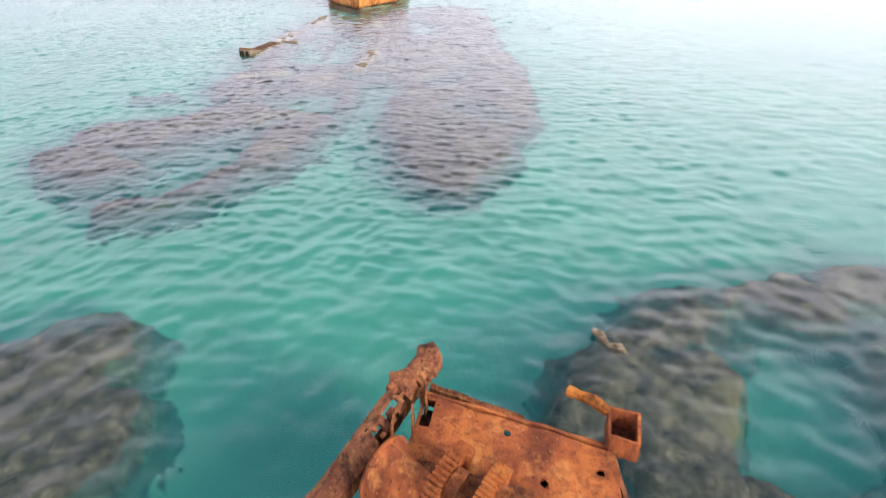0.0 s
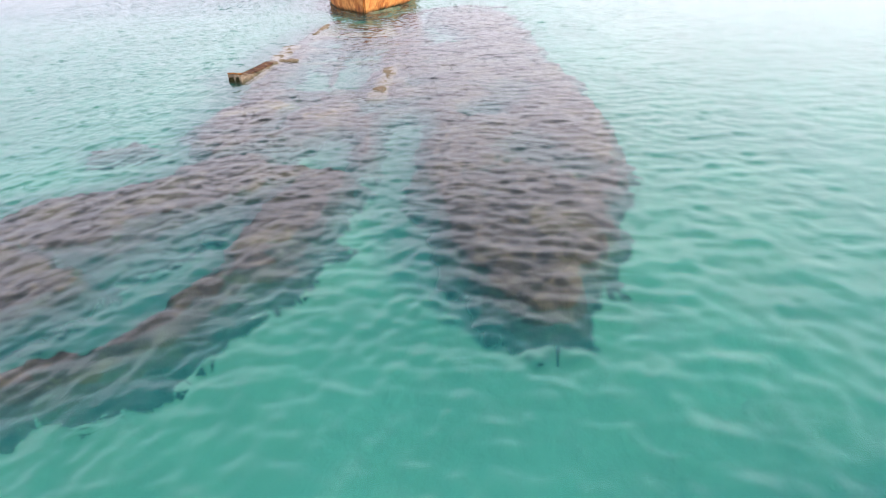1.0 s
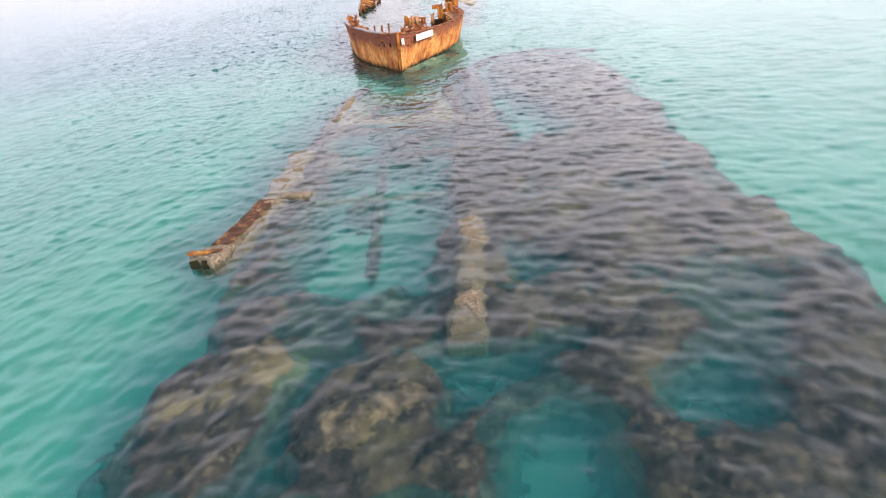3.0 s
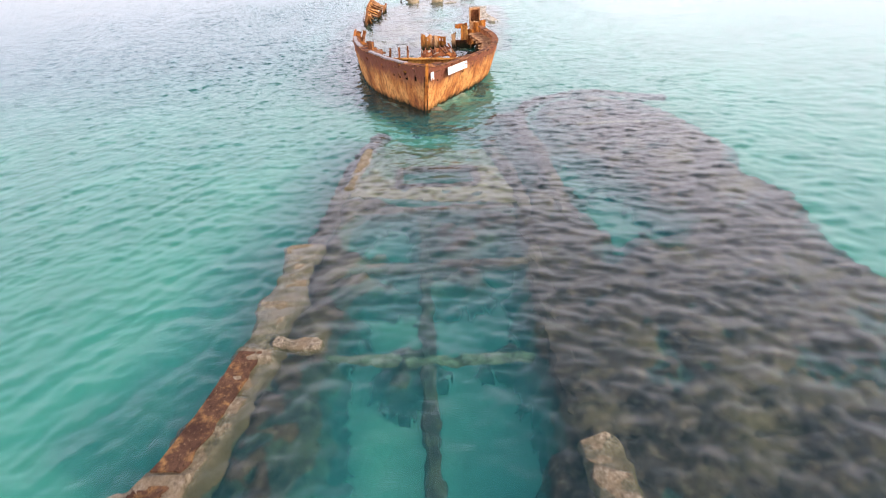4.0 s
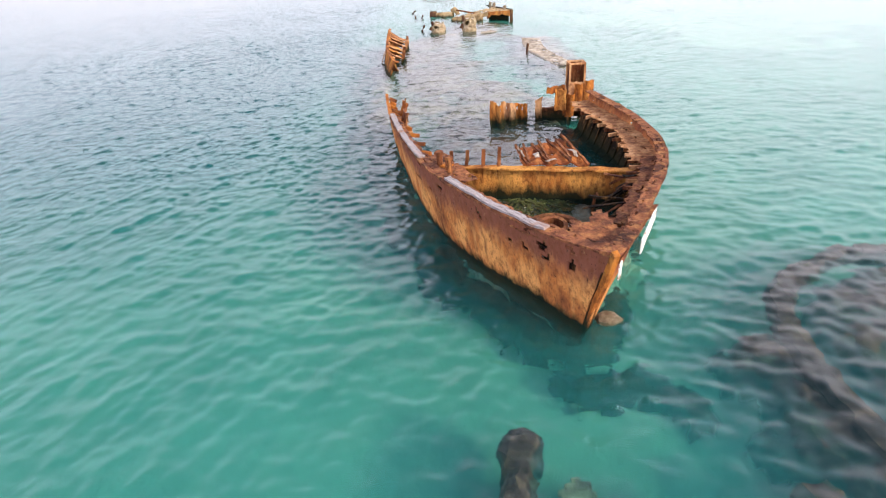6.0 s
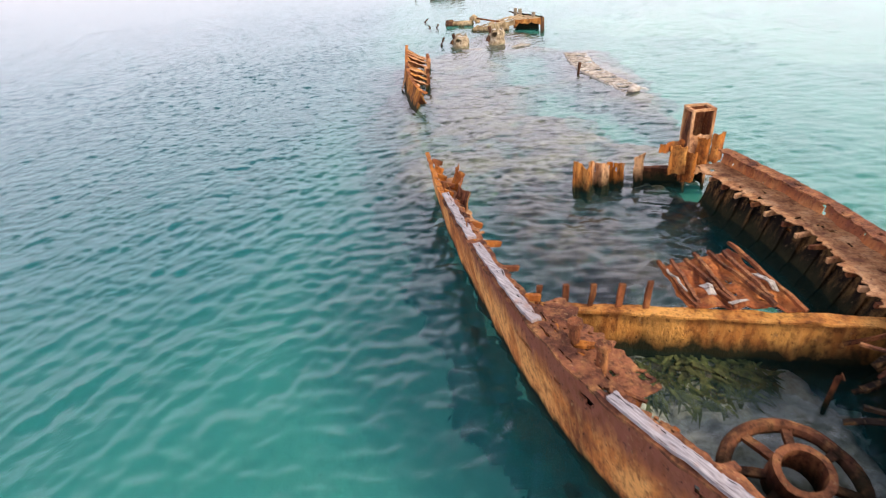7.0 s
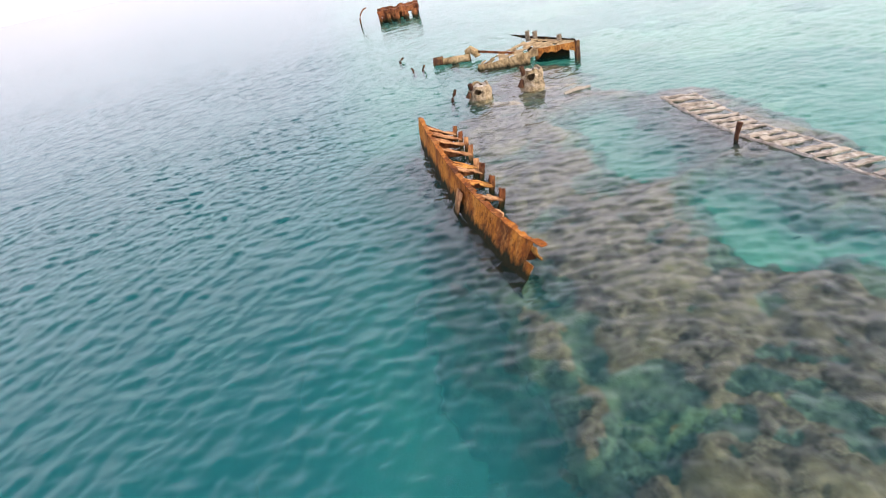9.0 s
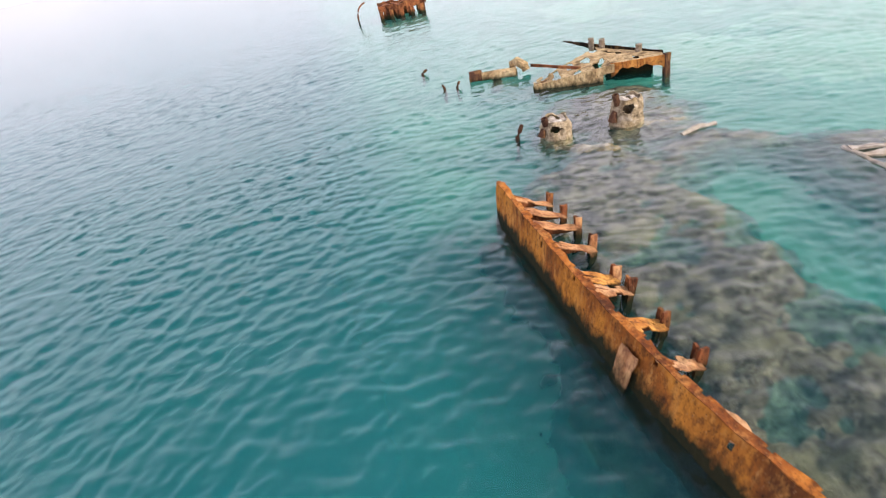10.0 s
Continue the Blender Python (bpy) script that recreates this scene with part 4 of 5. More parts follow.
for k, (s, r, w) in enumerate(((0.5, 0.55, 0.3), (2.2, 0.5, 0.22), (3.0, 0.9, 0.26), (3.6, 0.6, 0.2), (4.6, 1.35, 0.26), (5.4, 0.5, 0.4), (5.9, 1.45, 0.3), (6.8, 0.6, 0.36), (7.3, 1.5, 0.26), (7.9, 1.45, 0.34), (8.7, 0.6, 0.4), (9.5, 1.65, 0.26), (10.2, 0.8, 0.3), (10.6, 1.75, 0.26), (11.5, 1.7, 0.26), (12.0, 0.6, 0.3), (12.5, 1.65, 0.26))):
    zt, low = strip_top(s) - 0.10, 0.34 + 0.14 * noise.noise(Vector((k, 0, 5)))

    def bracket(u, v):
        z = zt + (low - zt) * u**0.8
        return strip_place(s + (v - 0.5) * 1.9 * w * (1 - 0.3 * u) + 0.3 * u * noise.noise(Vector((k * 2.3, 3, 0))), 0.08 + (r - 0.08) * u, z + 0.06 * noise.noise(Vector((u * 4, v * 3, k))))

    knee = part("bracket", sheet(bracket, 12, 4, 0.035, lambda u, v: noise.noise(Vector((u * 5, v * 4, k + 20))) < 0.4, 0.03, k), (RUST_GOLD, RUST_SALMON, RUST_SALMON)[k % 3], strip)
    part("web", sheet(lambda u, v: strip_place(s + 0.08, 0.06 + (r * 0.85) * u, zt + (low - zt) * u - (0.5 * (1 - u) + 0.06) * v), 8, 5, 0.03, None, 0.03, k), RUST_DARK, knee)
    if r > 1.2:
        part("upright", bar(strip_place(s, r - 0.05, -1.0), strip_place(s + 0.06, r, low + 0.34), 0.2, 0.07, 5, 0.05, seed=k), RUST_SALMON if k % 2 else RUST_DARK, knee)
        part("upright", bar(strip_place(s + 0.22, r - 0.02, -1.0), strip_place(s + 0.26, r, low + 0.28), 0.08, 0.12, 5, 0.05, seed=k + 7), RUST_DARK, knee)
part("patch_plate", sheet(lambda u, v: strip_place(4.9 + 0.55 * u, -0.10 - 0.12 * v, 0.85 - 0.95 * v), 6, 8, 0.03, None, 0.05), RUST_SALMON, strip, "pale torn plate hanging over the side")
part("chock", lump(strip_place(2.9, 0.3, 0.75), (0.25, 0.4, 0.08), 2.0), RUST_SALMON, strip)


# ---- sunken hull: rails, beams, deck with hatch ----
sunk = thing("sunken_hull", "sunken barge hull with crusted rails just awash", "shipwreck", at=(-6, 42, -0.5))


def crusted(points, width, depth, n, name, mat, label="", amp=0.16, seed=0.0, square=0.6):
    line = spline(points, n)

    def ring(i):
        p = line[i]
        d = (line[min(i + 1, n)] - line[max(i - 1, 0)]).normalized()
        s = Vector((d.y, -d.x, 0)).normalized()
        w = width * (1 + 0.35 * noise.noise(p * 0.9 + Vector((seed, 0, 0))))
        out = []
        for k in range(12):
            a = 2 * math.pi * k / 12
            x, z = math.cos(a), math.sin(a)
            x, z = math.copysign(abs(x) ** square, x) * w / 2, math.copysign(abs(z) ** square, z) * depth / 2
            q = p + s * x + Vector((0, 0, z - depth / 2))
            out.append(q + noise.noise_vector(q * 2.2 + Vector((seed, 0, 0))) * amp + noise.noise_vector(q * 6.5) * amp * 0.5 - sunk.location)
        return out

    bm = bmesh.new()
    rings = [[bm.verts.new(q) for q in ring(i)] for i in range(n + 1)]
    for a, b in zip(rings, rings[1:]):
        for k in range(12):
            bm.faces.new((a[k], a[(k + 1) % 12], b[(k + 1) % 12], b[k]))
    bm.faces.new(rings[0][::-1])
    bm.faces.new(rings[-1])
    return part(name, bm, mat, sunk, label)


RAIL = [(-11.42, 36.65, 0.33), (-11.1, 37.5, 0.10), (-10.65, 40.0, 0.0), (-10.48, 42.5, -0.01), (-10.45, 45.3, 0.02)]
crusted(RAIL, 1.0, 1.3, 220, "side_rail", CRUST, "crusted rail awash, yellow-brown", amp=0.15, square=0.42)


def rail_panel(y0, y1, mat, label, seed):
    line = spline(RAIL, 100)

    def fn(u, v):
        y = y0 + (y1 - y0) * u
        p = min(line, key=lambda q: abs(q.y - y))
        x = p.x + (y - p.y) * 0.18
        return Vector((x - 0.34 + 0.52 * v * (1 + 0.2 * noise.noise(Vector((u * 9, seed, 0)))), y, p.z + 0.03 - 0.03 * v)) - sunk.location

    part("rail_panel", sheet(fn, 26, 6, 0.05, None, 0.025, seed), mat, sunk, label)


rail_panel(37.5, 40.6, RUST_BROWN, "bare dark brown steel top", 1.0)
rail_panel(36.95, 37.4, RUST_BROWN, "bare dark brown steel top", 2.0)
rail_panel(36.6, 36.9, RUST_GOLD, "ochre rusted torn end", 3.0)
# two black plates stand for the shade inside the open rail end
for x0, w in ((-11.72, 0.26), (-11.36, 0.3)):
    part("end_hole_shade", sheet(lambda u, v: Vector((x0 + w * u, 36.52 - 0.03 * math.sin(3.1 * u), 0.22 - 0.34 * v)) - sunk.location, 6, 5, 0.03, None, 0.04, x0), RUST_SHADE_BLACK, sunk, "black plate painted for the shaded hollow in the broken end")
crusted([(-10.3, 44.9, -0.1), (-10.1, 47, -0.3), (-9.95, 50, -0.2), (-9.65, 52.9, -0.25), (-9.1, 55.4, -0.45)], 0.65, 1.2, 90, "side_rail", WEED)
crusted([(-9.7, 49.2, 0.02), (-9.55, 51.0, 0.06), (-9.4, 52.9, 0.08)], 0.4, 0.5, 50, "rail_crust", CRUST, "yellow-brown crust awash", 0.1)
crusted([(-3.9, 32.8, -0.10), (-3.8, 33.9, 0.06), (-3.7, 35.2, -0.10), (-3.6, 36.7, 0.04), (-3.55, 38.0, 0.0)], 0.85, 1.1, 60, "side_rail", CRUST, "crusted rail awash, yellow-brown", seed=3)
crusted([(-3.7, 38.2, -0.3), (-3.75, 42, -0.35), (-3.75, 46, -0.4), (-3.6, 48.4, -0.4), (-4.2, 54.0, -0.6)], 0.6, 1.1, 80, "side_rail", WEED)
crusted([(-6.5, 36, -0.95), (-6.75, 41, -0.95), (-7.0, 47.5, -0.95)], 0.34, 0.5, 70, "keelson", WEED, amp=0.08)
crusted([(-10.0, 40.9, -0.75), (-7, 40.7, -0.72), (-4.1, 40.6, -0.65)], 0.2, 0.3, 60, "cross_beam", SILT, amp=0.08)
crusted([(-10.0, 44.4, -0.5), (-7, 44.4, -0.6), (-4, 44.3, -0.5)], 0.4, 0.4, 60, "cross_beam", WEED, amp=0.1)
crusted([(-9.8, 47.8, -0.5), (-7, 47.8, -0.5), (-4, 47.8, -0.5)], 0.45, 0.6, 60, "cross_beam", WEED, amp=0.1)
crusted([(-10.2, 40.9, 0.1), (-9.1, 40.75, 0.12)], 0.3, 0.4, 16, "cross_beam", CRUST, amp=0.07)


def deck_xy(u, v):
    y = 47.8 + 7.4 * v
    left, right = -9.75 + 0.6 * v, -3.65 - 1.25 * v
    return left + (right - left) * u, y


def deck(u, v):
    x, y = deck_xy(u, v)
    return Vector((x, y, -0.62 - 0.15 * v + 0.05 * noise.noise(Vector((u * 8, v * 8, 0))))) - sunk.location


def deck_keep(u, v):
    x, y = deck_xy(u, v)
    hatch = -7.9 < x < -5.15 and 49.75 < y < 51.15
    holes = any(math.hypot(x - a, y - b) < 0.19 for a, b in ((-7.4, 52.6), (-5.2, 52.0), (-7.7, 49.35), (-6.2, 49.1), (-5.1, 48.75)))
    near, ahead = 48.95 - (x + 9.7) * 0.17, 54.5 - (x + 9.7) * 0.33
    edge = 0.5 * noise.noise(Vector((x * 1.4, y * 1.4, 7)))
    return near + edge * 0.4 < y < ahead + edge and not hatch and not holes and not (v > 0.8 and noise.noise(Vector((u * 6, v * 6, 4))) > 0.1)


part("deck", sheet(deck, 60, 72, 0.08, deck_keep), SILT, sunk, "silted pale deck plate with a square hatch")
for a, b in (((-8.0, 49.65), (-5.05, 49.55)), ((-8.0, 51.3), (-5.1, 51.15)), ((-8.0, 49.65), (-8.0, 51.3)), ((-5.05, 49.55), (-5.1, 51.15))):
    crusted([(*a, -0.42), ((a[0] + b[0]) / 2, (a[1] + b[1]) / 2, -0.42), (*b, -0.42)], 0.32, 0.55, 24, "hatch_coaming", WEED, amp=0.08)
crusted([(-2.2, 46.5, -0.35), (-2.3, 50, -0.25), (-2.35, 52.5, -0.2), (-2.65, 56, -0.25), (-1.9, 59, -0.4), (0.0, 60.5, -0.5), (1.9, 60.8, -0.5), (5.3, 59.2, -0.6)], 0.55, 0.9, 150, "bow_rim", WEED, "weedy rim of a sunken round bow")


crusted([(-0.1, 55.4, -0.33), (1.6, 55.35, -0.3), (3.2, 55.2, -0.33)], 0.2, 0.3, 50, "cross_beam", SILT, "pale crusted beam", 0.07)


# ---- winch platform ----
winch = thing("winch_platform", "rusted orange winch platform with toothed wheels on legs", "winch", at=(1.0, 6.3, 0))
W = lambda x, y, z: Vector((x, y, z)) - winch.location


def bed_plate(u, v):
    far = Vector((0.42, 7.58, 0.92)).lerp(Vector((2.98, 6.55, 0.92)), u)
    near = Vector((-0.35, 4.6, 0.62)).lerp(Vector((2.75, 4.3, 0.62)), u)
    p = far.lerp(near, v)
    return W(p.x, p.y, p.z + 0.05 * noise.noise(Vector((u * 5, v * 4, 0))))


part("bed_plate", sheet(bed_plate, 190, 130, 0.03, lambda u, v: not any(math.hypot((u - a) * 2.6, (v - b) * 2.4) < r for a, b, r in ((0.47, 0.08, 0.05), (0.66, 0.30, 0.05), (0.92, 0.16, 0.05), (0.75, 0.55, 0.05))) and not (0.015 < u < 0.075 and 0.02 < v < 0.17)), RUST_PLATE, winch)
# added black sheet: the plate's underside shade as seen through its holes
part("under_plate_shade", sheet(lambda u, v: bed_plate(0.01 + 0.98 * u, 0.01 + 0.98 * v) + Vector((0, 0, -0.28)), 10, 8, 0.03), RUST_SHADE_BLACK, winch)
part("back_flange", bar(W(0.35, 7.66, 0.80), W(3.0, 6.62, 0.80), 0.05, 0.26, 24, 0.015), RUST_PLATE, winch)
part("under_girder", bar(W(0.5, 8.0, 0.55), W(1.9, 7.35, 0.5), 0.1, 0.3, 8, 0.03), RUST_DARK, winch)


def side_girder(u, v):
    p = Vector((-1.25, 5.0, 0.92)).lerp(Vector((0.50, 8.42, 0.98)), u)
    across = Vector((0.89, -0.455, 0))
    q = p + across * (v - 0.5) * 0.42
    return W(q.x, q.y, q.z + 0.10 * (1 - (2 * v - 1) ** 2) + 0.05 * noise.noise(Vector((u * 14, v * 3, 0))))


part("side_girder", sheet(side_girder, 56, 8, 0.05, lambda u, v: not (0.52 < u < 0.83 and v > 0.4 and noise.noise(Vector((u * 26, v * 3, 2))) > 0.02), 0.03), RUST_RED, winch)
part("girder_web", bar(W(-1.15, 4.95, 0.72), W(0.5, 8.3, 0.74), 0.06, 0.42, 20, 0.04), RUST_DARK, winch)
part("girder_head", lump(W(0.47, 8.25, 0.98), (0.22, 0.36, 0.14), 3.0, 3, 0.35), RUST_RED, winch)
part("girder_head", lump(W(0.08, 7.75, 1.0), (0.24, 0.26, 0.16), 6.0, 3, 0.4), RUST_RED, winch)
for k, (x, y) in enumerate(((0.55, 7.5), (0.35, 7.05), (0.05, 6.95))):
    part("gusset", sheet(lambda u, v: W(x - 0.12 + 0.02 * k, y - 0.2 + 0.4 * u, 1.12 - 0.4 * v), 5, 5, 0.03, None, 0.04, k), RUST_DARK, winch)


def gear(radius, width, teeth):
    bm = bmesh.new()
    rings = []
    for x in (-width / 2, width / 2):
        ring = []
        for k in range(teeth * 2):
            a, r = math.pi * k / teeth, radius * (1.0 if k % 2 else 0.84)
            ring.append(bm.verts.new((x, r * math.cos(a), r * math.sin(a))))
        rings.append(ring)
    m = len(rings[0])
    for k in range(m):
        bm.faces.new((rings[0][k], rings[0][(k + 1) % m], rings[1][(k + 1) % m], rings[1][k]))
    for x, ring in zip((-width * 0.2, width * 0.2), rings):
        hub = [bm.verts.new((x, radius * 0.7 * math.cos(math.pi * k / teeth), radius * 0.7 * math.sin(math.pi * k / teeth))) for k in range(m)]
        for k in range(m):
            bm.faces.new((ring[k], ring[(k + 1) % m], hub[(k + 1) % m], hub[k]))
        bm.faces.new(hub)
    rough(bm, 0.015, 5.0)
    return bm


def turned(bm, at, yaw, pitch=0.0):
    bmesh.ops.transform(bm, matrix=Matrix.Translation(at) @ Euler((0, radians(pitch), radians(yaw))).to_matrix().to_4x4(), verts=bm.verts)
    return bm


big_wheel = part("toothed_wheel", turned(gear(0.46, 0.20, 36), W(0.74, 6.02, 1.14), -36, 8), RUST_PLATE, winch)
small_wheel = part("toothed_wheel", turned(gear(0.36, 0.20, 30), W(1.26, 5.88, 1.06), -36, 8), RUST_PLATE, winch)
part("wheel_boss", turned(tube([(0.06, 0, 0), (0.2, 0, 0)], 0.2, 20, 0.08, 0.01), W(0.74, 6.02, 1.14), -36, 8), RUST_DARK, big_wheel)
part("wheel_boss", turned(tube([(0.06, 0, 0), (0.2, 0, 0)], 0.16, 20, 0.07, 0.01), W(1.26, 5.88, 1.06), -36, 8), RUST_DARK, small_wheel)
part("drum", turned(tube([(-0.40, 0, 0), (-0.36, 0, 0), (-0.35, 0, 0), (-0.22, 0, 0), (-0.05, 0, 0), (0.16, 0, 0), (0.3, 0, 0)], [0.44, 0.46, 0.43, 0.35, 0.28, 0.25, 0.24], 36, 0.2, 0.012), W(0.24, 6.02, 1.02), -36), RUST_PLATE, winch)
part("drum_bed", bar(W(-0.1, 6.2, 0.78), W(1.7, 5.6, 0.78), 0.9, 0.14, 8, 0.03), RUST_DARK, winch)
part("shaft", tube([W(-0.1, 6.15, 0.98), W(1.9, 5.6, 0.94)], 0.07, 10), RUST_DARK, winch)
# torn box bracket at the outer corner
box = bmesh.new()
for a, b in (((2.92, 6.62), (3.28, 6.5)), ((3.28, 6.5), (3.42, 6.98)), ((3.42, 6.98), (3.04, 7.1)), ((3.04, 7.1), (2.92, 6.62))):
    bar(W(*a, 0.98), W(*b, 0.98), 0.04, 0.34, 4, 0.03, bm=box)
part("box_bracket", box, RUST_PLATE, winch)
part("bracket_floor", sheet(lambda u, v: W(2.93 + 0.36 * u + 0.13 * v, 6.62 - 0.12 * u + 0.48 * v, 0.84), 6, 6, 0.03, None, 0.02), RUST_RED, winch)
part("bent_arm", tube([W(3.02, 7.08, 1.1), W(2.85, 7.25, 1.16), W(2.66, 7.42, 1.12), W(2.56, 7.5, 1.08)], [0.09, 0.08, 0.07, 0.09], 8, worn=0.05), RUST, winch)
part("end_plate", bar(W(2.98, 6.6, 0.7), W(2.95, 4.3, 0.55), 0.06, 0.4, 12, 0.04), RUST_RED, winch)
for x, y in ((0.4, 7.3), (2.75, 6.4), (-0.4, 5.0), (2.6, 4.5)):
    part("leg", bar(W(x, y, -2.7), W(x, y, 0.7), 0.22, 0.22, 8, 0.05), RUST_DARK, winch)

log = tagged(part("driftwood_log", turned(tube([(-0.36, 0, 0.06), (-0.2, 0.04, 0.05), (0.05, -0.03, 0.02), (0.25, 0.03, 0), (0.42, 0, -0.05)], [0.07, 0.10, 0.06, 0.09, 0.05], 10, worn=0.07), Vector((3.92, 9.78, 0.0)), -48), CRUST), "pale crusted log end poking out of the water", "log")

# ---- ladder-like ribs of a hull side lying awash ----
ribs = thing("awash_ribs", "pale crusted ribs of a hull side lying awash", "shipwreck", at=(-2, 92, 0))
left_edge = [Vector(p) - ribs.location for p in spline([(-2.5, 96.8, -0.03), (-2.8, 94.2, -0.02), (-2.85, 91.4, -0.02), (-2.5, 88.8, -0.03), (-1.9, 85.3, -0.06)], 40)]
right_edge = [Vector(p) - ribs.location for p in spline([(-1.1, 96.6, -0.08), (-1.4, 94.0, -0.06), (-1.5, 91.2, -0.06), (-1.2, 88.6, -0.08), (-0.6, 85.6, -0.12)], 40)]
part("stringer", tube(left_edge, 0.09, 8, worn=0.07), PALE, ribs)
part("stringer", tube(right_edge, 0.08, 8, worn=0.07), PALE, ribs)
for k in range(17):
    i = 1 + round(k * 2.3)
    part("rib", bar(left_edge[i] + Vector((0, 0, 0.06)), right_edge[min(i + 1, 40)] + Vector((0, 0, 0.05)), 0.24, 0.12, 6, 0.09, seed=k), PALE, ribs)
part("post", tube([Vector((-3.15, 90.6, -1.6)) - ribs.location, Vector((-3.12, 90.6, 0.1)) - ribs.location, Vector((-3.05, 90.55, 0.62)) - ribs.location], [0.1, 0.09, 0.12], 8, worn=0.05), RUST_BROWN, ribs)
part("block", lump(Vector((-1.45, 85.5, 0.1)) - ribs.location, (0.35, 0.25, 0.2), 4.0), PALE, ribs)

# ---- boiler stumps and stakes ----
def stump(x, y, radius, height, seed, lean=0.0):
    ob = thing("boiler_stump", "crusted ochre boiler stump with a torn open top", "wreckage", "boiler stumps", at=(x, y, 0))

    def wall(u, v):
        a = 2 * math.pi * u
        h = height * (1 + 0.22 * noise.noise(Vector((math.cos(a) * 1.5, math.sin(a) * 1.5, seed))))
        z = h + (-1.6 - h) * v
        r = radius * (1 + 0.10 * noise.noise(Vector((math.cos(a) * 2, math.sin(a) * 2, z * 2 + seed))) + 0.12 * max(0, 0.4 - z) - 0.55 * max(0, z / h - 0.62))
        return Vector((r * math.cos(a) + lean * z, r * math.sin(a), z))

    shell = part("shell", sheet(wall, 76, 30, 0.06, lambda u, v: ((u - 0.68) / 0.06) ** 2 + ((v - 0.13) / 0.065) ** 2 > 1.0 + 0.5 * noise.noise(Vector((u * 30, v * 16, seed))), 0.05, seed), RUBBLE, ob)
    part("broken_cap", sheet(lambda u, v: Vector((radius * (u * 1.5 - 0.75), radius * (v * 1.5 - 0.75), height * 0.95 + 0.1 * noise.noise(Vector((u * 4, v * 4, seed))))), 14, 14, 0.05,
                            lambda u, v: (u - 0.5) ** 2 + (v - 0.5) ** 2 < 0.2 and noise.noise(Vector((u * 4, v * 4, seed + 3))) < 0.2), PALE, ob)
    part("pipe_stub", tube([Vector((-radius * 0.75, -radius * 0.2, height * 0.8)), Vector((-radius * 0.9, -radius * 0.25, height * 1.25))], 0.14, 10, 0.09, 0.02), RUST_BROWN, shell)
    part("bolt_flange", tube([Vector((-radius * 1.15, -radius * 0.3, height * 0.2)), Vector((-radius * 0.9, -radius * 0.25, height * 0.6))], [0.2, 0.12], 8, worn=0.06), RUST_BROWN, shell)
    return ob


stump(-9.6, 104.1, 0.66, 0.75, 2.0)
stump(-6.6, 103.5, 0.66, 1.08, 7.0, 0.05)
weed_bed("shoal", "pale crusted rubble awash round the boiler stumps", (-13, -2, 98, 107), [(-9.9, 103.4, -8.6, 101.6, 1.1), (-6.6, 103.2, -4.4, 102.6, 0.95), (-9, 103, -7, 103, 0.6)], [], -0.07, RUBBLE, 0.12, 0.6, 0.12)
tagged(part("fallen_pole", tube(spline([(-5.75, 100.8, -0.02), (-5.0, 100.95, 0.07), (-4.25, 100.85, 0.02)], 14), 0.1, 8, worn=0.07), PALE), "pale crusted pole lying awash on rubble", "pole")
for x, y, h, d in ((-11.2, 104.7, 0.62, 0.28), (-12.0, 115.0, 0.28, -0.1), (-11.3, 114.6, 0.36, 0.2), (-12.4, 119.5, 0.3, 0.35)):
    tagged(part("rusted_stake", tube([(x, y, -2.6), (x, y, 0.1), (x + d * 0.5, y, h * 0.6), (x + d, y, h)], [0.11, 0.10, 0.09, 0.07], 8, worn=0.07), RUST_BROWN), "short bent rusted stake standing in the water", "stake", "stakes")

# ---- low barge frame ----
barge = thing("barge_frame", "ochre rusted barge frame lying low in the water", "wreckage", at=(-5, 109, 0))
B = lambda x, y, z: Vector((x, y, z)) - barge.location


def arm(u, v):
    front = Vector((-8.0, 110.6, 0.22)).lerp(Vector((-4.2, 108.8, 0.82)), u)
    back = Vector((-7.8, 111.1, 0.25)).lerp(Vector((-3.4, 112.4, 0.88)), u)
    return B(*(front.lerp(back, v) + Vector((0, 0, 0.07 * noise.noise(Vector((u * 9, v * 3, 0)))))))


def barge_front(u, v):
    p = Vector((-4.3, 109.0, 0.84)).lerp(Vector((-1.95, 107.75, 0.95)), u)
    return B(p.x, p.y, p.z - (0.36 + 0.20 * noise.noise(Vector((u * 7, 0, 0))) + 0.35 * (2 * u - 1) ** 4) * v)


part("arm_plate", sheet(arm, 44, 18, 0.06, lambda u, v: noise.noise(Vector((u * 8, v * 2.5, 6))) + 0.25 * (v - 0.3) < 0.22, 0.04), RUST_TAN, barge)
part("arm_side", sheet(lambda u, v: arm(u, 0) + Vector((0, 0, -1.2 * v)), 44, 6, 0.05, lambda u, v: not (u > 0.86 and v > 0.25), 0.05), RUST_TAN, barge)
part("back_rim", sheet(lambda u, v: B(*(Vector((-3.7, 116.0, 0.75)).lerp(Vector((-1.75, 108.3, 1.02)), u) + Vector((0.02 * v, 0, -(0.05 + 0.4 * min(1, u * 2)) * v)))), 40, 5, 0.06, None, 0.04), RUST_SHADE_BLACK, barge)
part("end_plate", sheet(barge_front, 26, 6, 0.05, None, 0.03), RUST_GOLD, barge)
part("deck_plate", sheet(lambda u, v: barge_front(u, 0).lerp(B(*Vector((-3.4, 112.4, 0.86)).lerp(Vector((-1.8, 108.4, 0.92)), u)), v), 20, 12, 0.04, lambda u, v: noise.noise(Vector((u * 5, v * 5, 8))) < 0.38, 0.04), RUST_TAN, barge)
